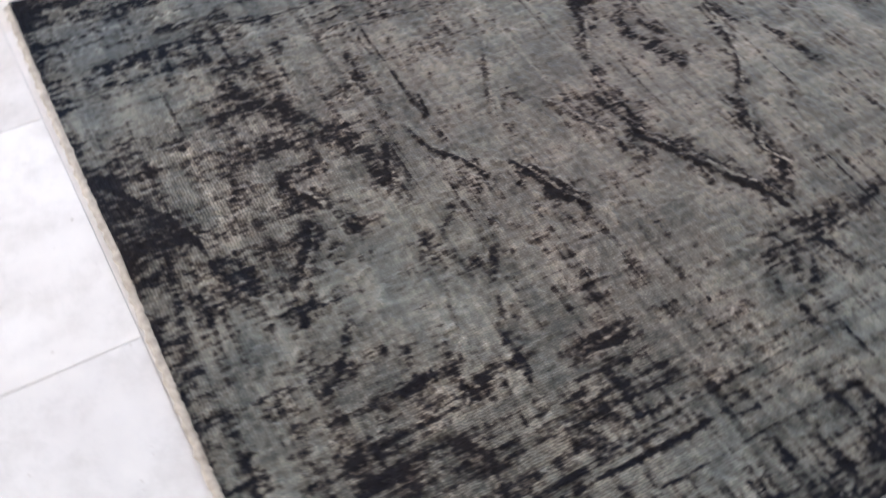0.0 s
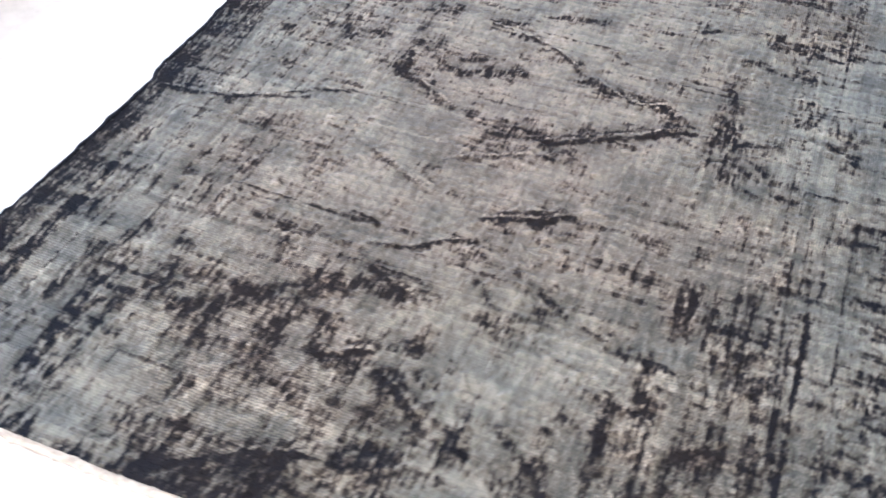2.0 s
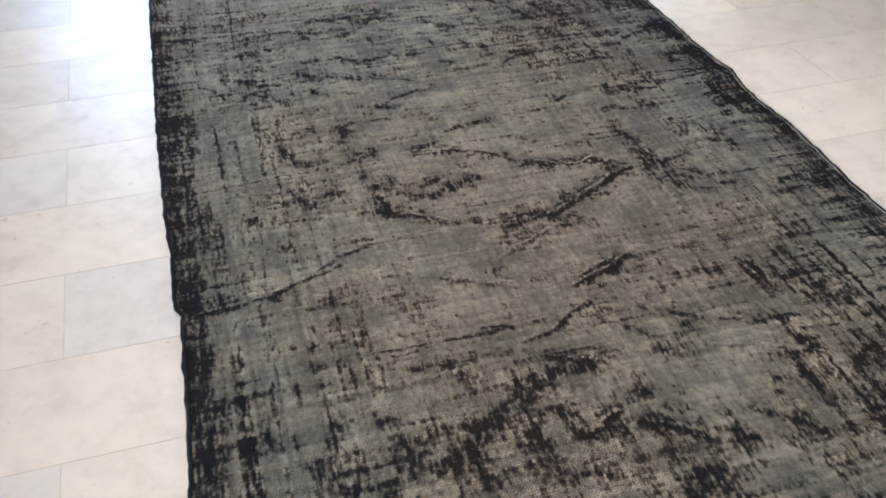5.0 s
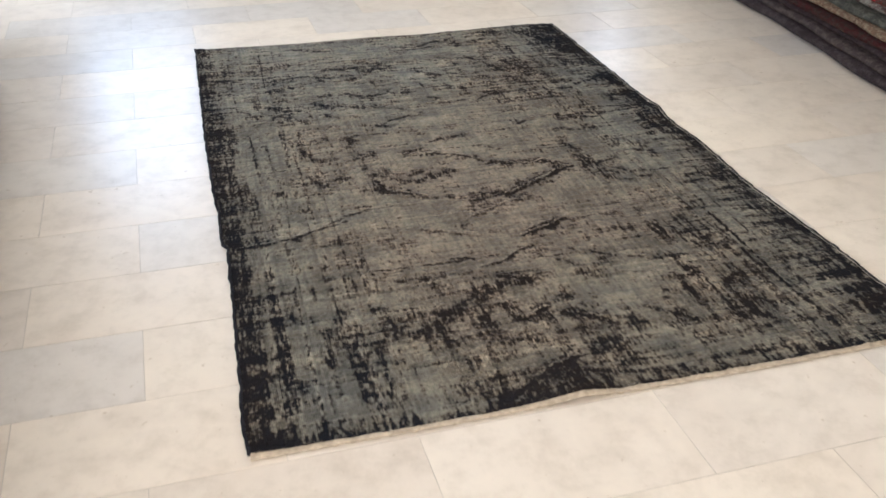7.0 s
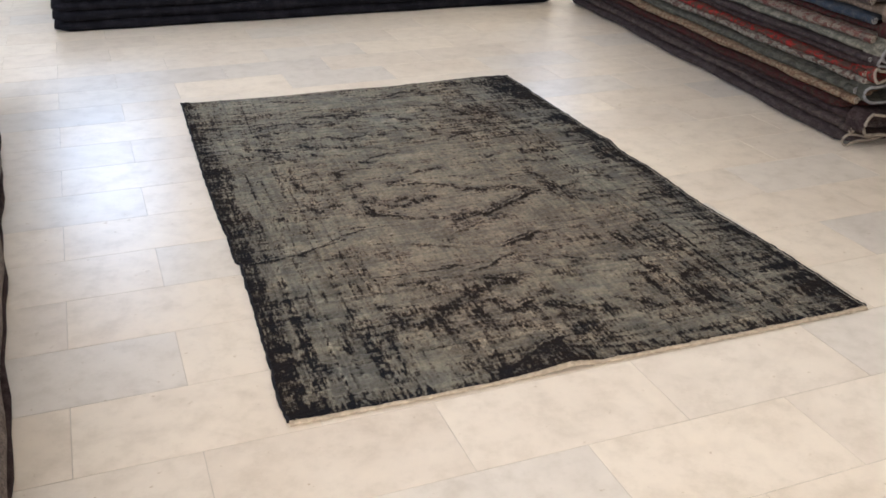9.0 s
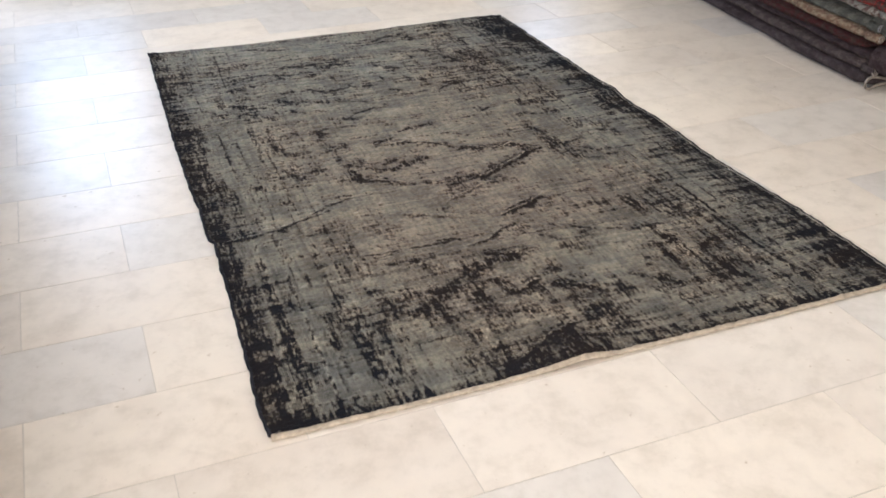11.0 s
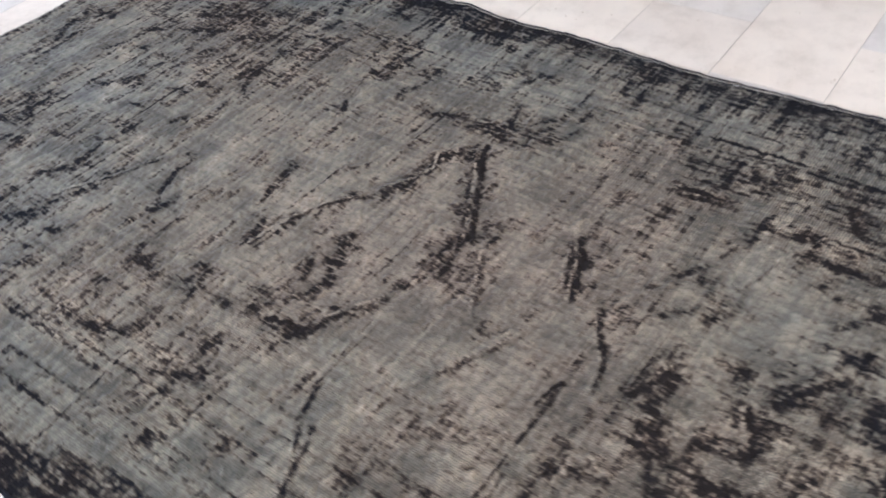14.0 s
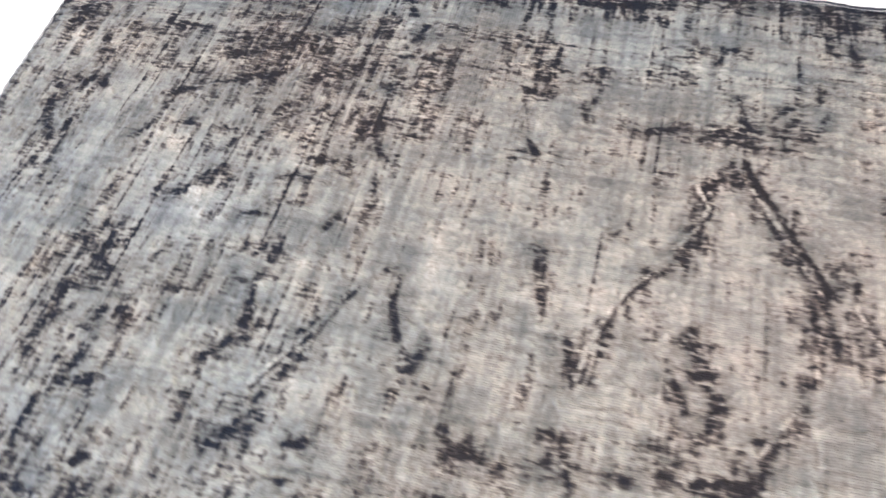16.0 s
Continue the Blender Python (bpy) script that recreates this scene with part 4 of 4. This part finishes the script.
band("near_end_band", 0.0, -1, COTTON, "cream cotton flat-woven end band", 0.014)
band("far_end_band", LENGTH, 1, COTTON_DIM, "thin worn brownish end edge", 0.006)
for u, out in ((0.0, -1), (WIDTH, 1)):
    line = []
    for k in range(284):
        x, y, z = edge_place(u, LENGTH * k / 283)
        puff = 0.0012 * math.sin(k * 0.55) + 0.0008 * math.sin(k * 1.3)
        line.append((x + out * 0.002 + puff, y, max(0.0045, z - 0.002) + abs(puff)))
    side = part("side_cord", tube(bmesh.new(), line, lambda q: 0.0048 + 0.0006 * math.sin(q * 190), 6), CORD, rug, "dark overcast side cord", smooth=True)
    # light caught by the rounded right edge, modelled as a thin pale strand
    if out > 0:
        part("side_highlight", tube(bmesh.new(), [(x - 0.0075, y, z + 0.0036) for x, y, z in line], lambda q: 0.0014 + 0.0007 * math.sin(q * 75) * math.sin(q * 31), 5), COTTON_DIM, side, "pale strand standing in for light caught along the edge", smooth=True)


# ---- stacks of folded rugs ----
def slab(bm, x0, y0, x1, y1, z0, z1, seed, nose, waves=0.006):
    """A folded rug seen from outside: rounded along its folded edges, its faces slightly uneven."""
    r = random.Random(seed)
    half, mid = (z1 - z0) / 2, (z0 + z1) / 2
    a, b, c = r.uniform(0, 6), r.uniform(0, 6), r.uniform(5, 9)
    rows, n = [], 40
    arc = [math.pi / 2 + math.pi * k / 6 for k in range(7)]
    for i in range(n + 1):
        s = i / n
        y = y0 + (y1 - y0) * s
        # ends taper over the last centimetres
        e = min(1.0, min(s, 1 - s) * n / 0.8 + 0.35)
        shift = waves * (math.sin(c * s * 3 + a) + 0.6 * math.sin(c * s * 7.3 + b))
        dip = 0.12 * half * math.sin(c * s * 4.1 + b)
        ring = [(x0 + nose + shift + nose * math.cos(t) * e, y, mid + half * e * math.sin(t) + dip * (math.sin(t) > 0)) for t in arc]
        ring += [(x1 - nose - shift - nose * math.cos(t) * e, y, mid - half * e * math.sin(t) + (dip if math.sin(t) < 0 else 0)) for t in arc]
        rows.append(ring)
    made = grid_mesh(bm, rows, close=True)
    bm.faces.new(list(reversed(made[0])))
    bm.faces.new(made[-1])
    bmesh.ops.recalc_face_normals(bm, faces=bm.faces)
    return bm


def loops(bm, y, z0, z1, radius, seed, reach, droop):
    """The edge cord seen on the end of a folded rug, following its fold in a slack loop."""
    r = random.Random(seed)
    mid, h = (z0 + z1) / 2, (z1 - z0) / 2
    a, b = r.uniform(0, 6), r.uniform(0, 6)
    for side in (1, -1):
        path = []
        for k in range(29):
            s = k / 28
            wave = 0.70 + 0.45 * math.cos(11 * s)
            up = h * (wave if side > 0 else -1 + (1 - math.exp(-7 * s)) * (0.55 + wave * 0.85))
            path.append((h + reach * s, y - 0.012 * s * math.sin(4 * s + a), mid + up + droop * s * math.sin(5.5 * s + b) * 0.3))
        if side > 0:
            upper = path
        else:
            nose = [(h - h * math.sin(t), y, mid + h * math.cos(t)) for t in [math.pi * k / 8 for k in range(1, 8)]]
            tube(bm, list(reversed(upper)) + nose + path, radius, 6)
    return bm


def folded_rug(place, label, group, size, seed, mat, cord, nose=None, waves=0.006, reach=0.05, droop=0.0):
    """A rug folded into a flat bundle: size is its depth (x), length (y) and height; its origin is the near bottom corner of the visible side."""
    depth, length, height = size
    ob = tagged(new("folded_rug"), label, "folded rug", group)
    part("fold", slab(bmesh.new(), 0, 0, depth, length, 0, height, seed, nose or height * 0.5, waves), mat, ob, smooth=True)
    if reach < 0.2 and cord:
        r, out = height * 0.47, 0.012 + 0.006 * (seed % 5)
        roll = part("end_roll", tube(bmesh.new(), [(r + 0.002, 0.05, height / 2), (r + 0.002, 0.0, height / 2), (r + 0.002, -out, height / 2), (r + 0.003, -out - 0.006, height / 2)], lambda q: r * (0.55 if q > 0.9 else 1.0), 14), mat, ob, smooth=True)
        ring = [(r + 0.002 + max(0.1, 0.80 - 0.066 * a) * r * math.cos(a + seed), -out - 0.005, height / 2 + max(0.1, 0.80 - 0.066 * a) * r * math.sin(a + seed)) for a in [k * 0.4 for k in range(28)]]
        part("edge_cord", tube(bmesh.new(), ring, 0.19 * r, 6), cord, roll, "pale overcast cord coiled on the rolled end", smooth=True)
    elif cord:
        part("edge_cord", loops(bmesh.new(), -0.006, 0.004, height - 0.004, 0.0065, seed, reach, droop), cord, ob, "pale overcast cord round the folded end", smooth=True)
    ob.matrix_basis = place
    return ob


def open_fold(bundle, mat, cord, height, seed):
    """The slack end of a folded rug: a bent sheet that stands off the bundle and shows its hollow."""
    r = random.Random(seed)
    h, x, drop = height * r.uniform(0.9, 1.2), r.uniform(0.03, 0.10), r.uniform(0.01, 0.03)
    line = [(x + 0.42 - 0.42 * k / 7, height * 0.45 + h * 0.9 - drop * math.sin(k * 0.8 + seed) * k / 7) for k in range(8)]
    line += [(x - h * 0.9 * math.sin(a), height * 0.45 + h * 0.9 * math.cos(a)) for a in [math.pi * k / 9 for k in range(1, 9)]]
    line += [(x + 0.42 * k / 7, height * 0.45 - h * 0.9 - drop * math.sin(k * 0.9 + seed) + drop * math.sin(seed)) for k in range(8)]
    bm = bmesh.new()
    thick = 0.0055
    outline = []
    for k, (a, b) in enumerate(line):
        p, q = line[max(k - 1, 0)], line[min(k + 1, len(line) - 1)]
        n = math.hypot(q[0] - p[0], q[1] - p[1]) or 1
        outline.append((a, b, (q[1] - p[1]) / n, -(q[0] - p[0]) / n))
    rows = []
    for y in (-0.075, -0.07, 0.05):
        t = thick * (0.6 if y == -0.075 else 1)
        rows.append([(a + nx * t, y + 0.01 * math.sin(k * 0.6 + seed), b + nz * t) for k, (a, b, nx, nz) in enumerate(outline)] + [(a - nx * t, y + 0.01 * math.sin(k * 0.6 + seed), b - nz * t) for k, (a, b, nx, nz) in reversed(list(enumerate(outline)))])
    made = grid_mesh(bm, rows, close=True)
    n = len(outline)
    for k in range(n - 1):
        bm.faces.new((made[0][k], made[0][k + 1], made[0][2 * n - 2 - k], made[0][2 * n - 1 - k]))
    bmesh.ops.recalc_face_normals(bm, faces=bm.faces)
    flap = part("end_flap", bm, mat, bundle, "slack curled end of the rug", smooth=True)
    part("flap_cord", tube(bmesh.new(), [(a, -0.078 + 0.01 * math.sin(k * 0.6 + seed), b) for k, (a, b, _, _) in enumerate(outline)], 0.0070, 7), cord, flap, "pale overcast cord", smooth=True)


CREAM_CORD = plain("cream_cord", (0.24, 0.205, 0.165), 0.95, 0.3, 50, 0.003, 0.1)
GREY_CORD = plain("grey_cord", (0.18, 0.175, 0.175), 0.95, 0.3, 50, 0.003, 0.1)
SLATE = wool("slate_wool", (0.036, 0.027, 0.028), (0.054, 0.043, 0.042))
PLUM = wool("plum_grey_wool", (0.032, 0.021, 0.022), (0.047, 0.035, 0.033))
MAUVE = wool("mauve_wool", (0.046, 0.034, 0.033), (0.072, 0.056, 0.050))
MAROON = wool("maroon_wool", (0.040, 0.012, 0.012), (0.036, 0.025, 0.021), 0.5, 50)
GOLD = wool("gold_brown_wool", (0.125, 0.076, 0.050), (0.195, 0.150, 0.100), 0.5, 50)
GREEN = wool("grey_green_wool", (0.098, 0.096, 0.078), (0.165, 0.152, 0.124))
TEAL = wool("dark_grey_green_wool", (0.050, 0.049, 0.041), (0.084, 0.080, 0.066))
PATTERN = wool("pale_patterned_wool", (0.195, 0.177, 0.145), (0.085, 0.050, 0.042), 0.5, 40)
ROSE = wool("pale_wool_with_rose_motifs", (0.150, 0.126, 0.104), (0.095, 0.042, 0.037), 0.5, 40)
RED = wool("red_wool", (0.185, 0.020, 0.018), (0.062, 0.038, 0.030), 0.6, 34)
DUSTY = wool("dusty_red_wool", (0.160, 0.060, 0.056), (0.200, 0.140, 0.125), 0.5, 26)
BLUE = wool("blue_wool", (0.030, 0.038, 0.054), (0.050, 0.054, 0.062))
BROWN = wool("brown_wool", (0.106, 0.080, 0.060), (0.165, 0.125, 0.098))
TAUPE = wool("taupe_wool", (0.135, 0.112, 0.100), (0.180, 0.152, 0.134))
OLIVE = wool("olive_yellow_wool", (0.170, 0.130, 0.065), (0.125, 0.100, 0.060))
BLACK = wool("black_wool", (0.009, 0.009, 0.012), (0.017, 0.016, 0.020), 0.4, 12)

stack = [
    (SLATE, "dark slate folded rug at the bottom of a stack", 0.058, CREAM_CORD), (MAUVE, "dark mauve-brown folded rug in a stack", 0.045, CREAM_CORD),
    (PLUM, "worn dark plum-grey folded rug in a stack", 0.046, CREAM_CORD), (MAROON, "dark maroon folded rug in a stack", 0.042, None),
    (GOLD, "gold-brown patterned folded rug in a stack", 0.044, CREAM_CORD), (TEAL, "dark grey-green folded rug in a stack", 0.042, GREY_CORD),
    (PATTERN, "pale folded rug with red motifs in a stack", 0.050, CREAM_CORD), (RED, "bright red folded rug in a stack", 0.036, CREAM_CORD),
    (PLUM, "dark mauve-grey folded rug in a stack", 0.036, None), (SLATE, "dark grey folded rug in a stack", 0.030, GREY_CORD),
    (GREEN, "grey-green worn folded rug in a stack", 0.044, GREY_CORD), (ROSE, "pale taupe folded rug with rose motifs in a stack", 0.044, CREAM_CORD),
    (MAROON, "wine-red folded rug in a stack", 0.034, CREAM_CORD), (BLUE, "blue-grey folded rug in a stack", 0.042, GREY_CORD),
    (BROWN, "brown folded rug in a stack", 0.042, CREAM_CORD), (MAUVE, "taupe folded rug in a stack", 0.042, CREAM_CORD),
    (SLATE, "worn dark folded rug in a stack", 0.034, GREY_CORD), (OLIVE, "olive-yellow folded rug in a stack", 0.050, CREAM_CORD),
    (BROWN, "tan-brown folded rug on top of a stack", 0.042, None),
]
z = 0.001
for k, (mat, label, height, cord) in enumerate(stack):
    jut = random.Random(40 + k)
    dx, dy = jut.uniform(-0.018, 0.034), jut.uniform(-0.05, 0.10)
    if k == 0:
        dx, dy = -0.01, -0.03
    bundle = folded_rug(pose(2.835 + dx + 0.006 * k, 1.33 + dy, z, 0, 0, -4.6 + jut.uniform(-0.4, 0.4)), label, "stack of patterned rugs", (1.3, 3.4 if k < 10 else 2.4, height), 40 + k, mat, cord, height * 0.95, 0.009, *((0.45, 0.024) if k == 0 else (jut.uniform(0.0, 0.02), 0.0)))
    if k in (2, 5, 7, 9, 10, 12, 14):
        open_fold(bundle, mat, cord or GREY_CORD, height, 40 + k)
    z += height * 0.97

z = 0.001
for k in range(7):
    jut = random.Random(80 + k)
    height = 0.07 + jut.uniform(-0.008, 0.006)
    folded_rug(pose(-0.655 + jut.uniform(-0.012, 0.012), 5.925, z, 0, 0, -89.4), "black folded rug lying in a low stack", "stack of black rugs", (1.25, 3.65, height), 80 + k, BLACK, None)
    z += height * 0.99

left_colours = [(PLUM, "dark brown folded rug at the bottom of a stack", 0.035, 0.0), (TAUPE, "taupe folded rug in a stack", 0.08, 0.02), (TEAL, "dark grey-green folded rug in a stack", 0.06, 0.07), (OLIVE, "thin speckled yellow folded rug in a stack", 0.04, -0.6), (TAUPE, "pale grey-brown folded rug in a stack", 0.055, 0.30),
                (DUSTY, "dusty red patterned folded rug in a stack", 0.075, 0.32), (DUSTY, "faded red folded rug in a stack", 0.075, 0.36), (GOLD, "tan patterned folded rug on top of a stack", 0.06, 0.62)]
z = 0.001
for k, (mat, label, height, longer) in enumerate(left_colours):
    jut = random.Random(120 + k)
    folded_rug(pose(-0.575 - 0.006 * k, -0.9, z, 0, 0, 4.2 + jut.uniform(-0.15, 0.15)) @ pose(-1.2, 0, 0), label, "stack of rugs by the side", (1.2 - (0.03 if k == 3 else 0), 3.55 + longer, height), 120 + k, mat, None)
    z += height * 0.985

# ---- marble floor: tiles 60 x 30 cm in half bond ----
floor = tagged(new("floor", mesh_of("floor", box(bmesh.new(), X0, Y0, -0.2, X1, Y1, -0.0013), GROUT)), "polished cream and grey marble tile floor", "floor", kind="structure")
TW, TH, GAP = 0.595, 0.298, 0.0020
GREY_TILES = {(1, -1), (3, 0), (-2, 1), (8, 4), (2, 3), (1, 4), (-1, 3), (5, -1), (7, 5), (10, 2), (11, 0), (12, 2)}


def tile_verts(x0, y0, x1, y1):
    b = 0.0004
    low = [(x0, y0, -0.0012), (x1, y0, -0.0012), (x1, y1, -0.0012), (x0, y1, -0.0012)]
    mid = [(x, y, -b) for x, y, _ in low]
    high = [(x0 + b, y0 + b, 0), (x1 - b, y0 + b, 0), (x1 - b, y1 - b, 0), (x0 + b, y1 - b, 0)]
    faces = [(8, 9, 10, 11)] + [(i + k, (i + 1) % 4 + k, (i + 1) % 4 + k + 4, i + k + 4) for k in (0, 4) for i in range(4)]
    return low + mid + high, faces


def tile_mesh(mat, w, h):
    v, f = tile_verts(-w / 2, -h / 2, w / 2, h / 2)
    d = bpy.data.meshes.new("tile")
    d.from_pydata(v, [], f)
    d.materials.append(mat)
    return d


shared = {m: tile_mesh(m, TW - GAP, TH - GAP) for m in (MARBLE_CREAM, MARBLE_GREY)}
LAID = pose(-0.3, 0.27, 0, 0, 0, 1.5) @ pose(0.3, -0.27, 0)  # the bond runs a little askew to the walls
chance = random.Random(11)
rest_v, rest_f = [], []
for r in range(-15, 23):
    for c in range(-8, 12):
        x0, y0 = (-0.52 if r % 2 == 0 else -0.222) + TW * c, -0.03 + TH * r
        place = LAID @ Vector((x0 + TW / 2, y0 + TH / 2, 0))
        if not (X0 - 0.12 < place.x < X1 + 0.12 and Y0 - 0.05 < place.y < Y1 + 0.05):
            continue
        grey = (r, c) in GREY_TILES or (y0 > 0.4 and chance.random() < 0.07)
        if -1.3 < x0 < 3.3 and -1.0 < y0 < 5.6:
            ob = new("tile", shared[MARBLE_GREY if grey else MARBLE_CREAM])
            ob.matrix_basis = LAID @ pose(x0 + TW / 2, y0 + TH / 2, 0)
            ob.parent = floor
        else:
            v, f = tile_verts(x0 + GAP / 2, y0 + GAP / 2, x0 + TW - GAP / 2, y0 + TH - GAP / 2)
            rest_f += [tuple(i + len(rest_v) for i in q) for q in f]
            for p in v:
                q = LAID @ Vector(p)
                rest_v.append((min(max(q.x, X0 - 0.1), X1 + 0.1), min(max(q.y, Y0 - 0.1), Y1 + 0.1), q.z))
d = bpy.data.meshes.new("outer_tiles")
d.from_pydata(rest_v, [], rest_f)
d.materials.append(MARBLE_CREAM)
outer = new("outer_tiles", d)
outer.parent = floor
tagged(outer, kind="stuff")
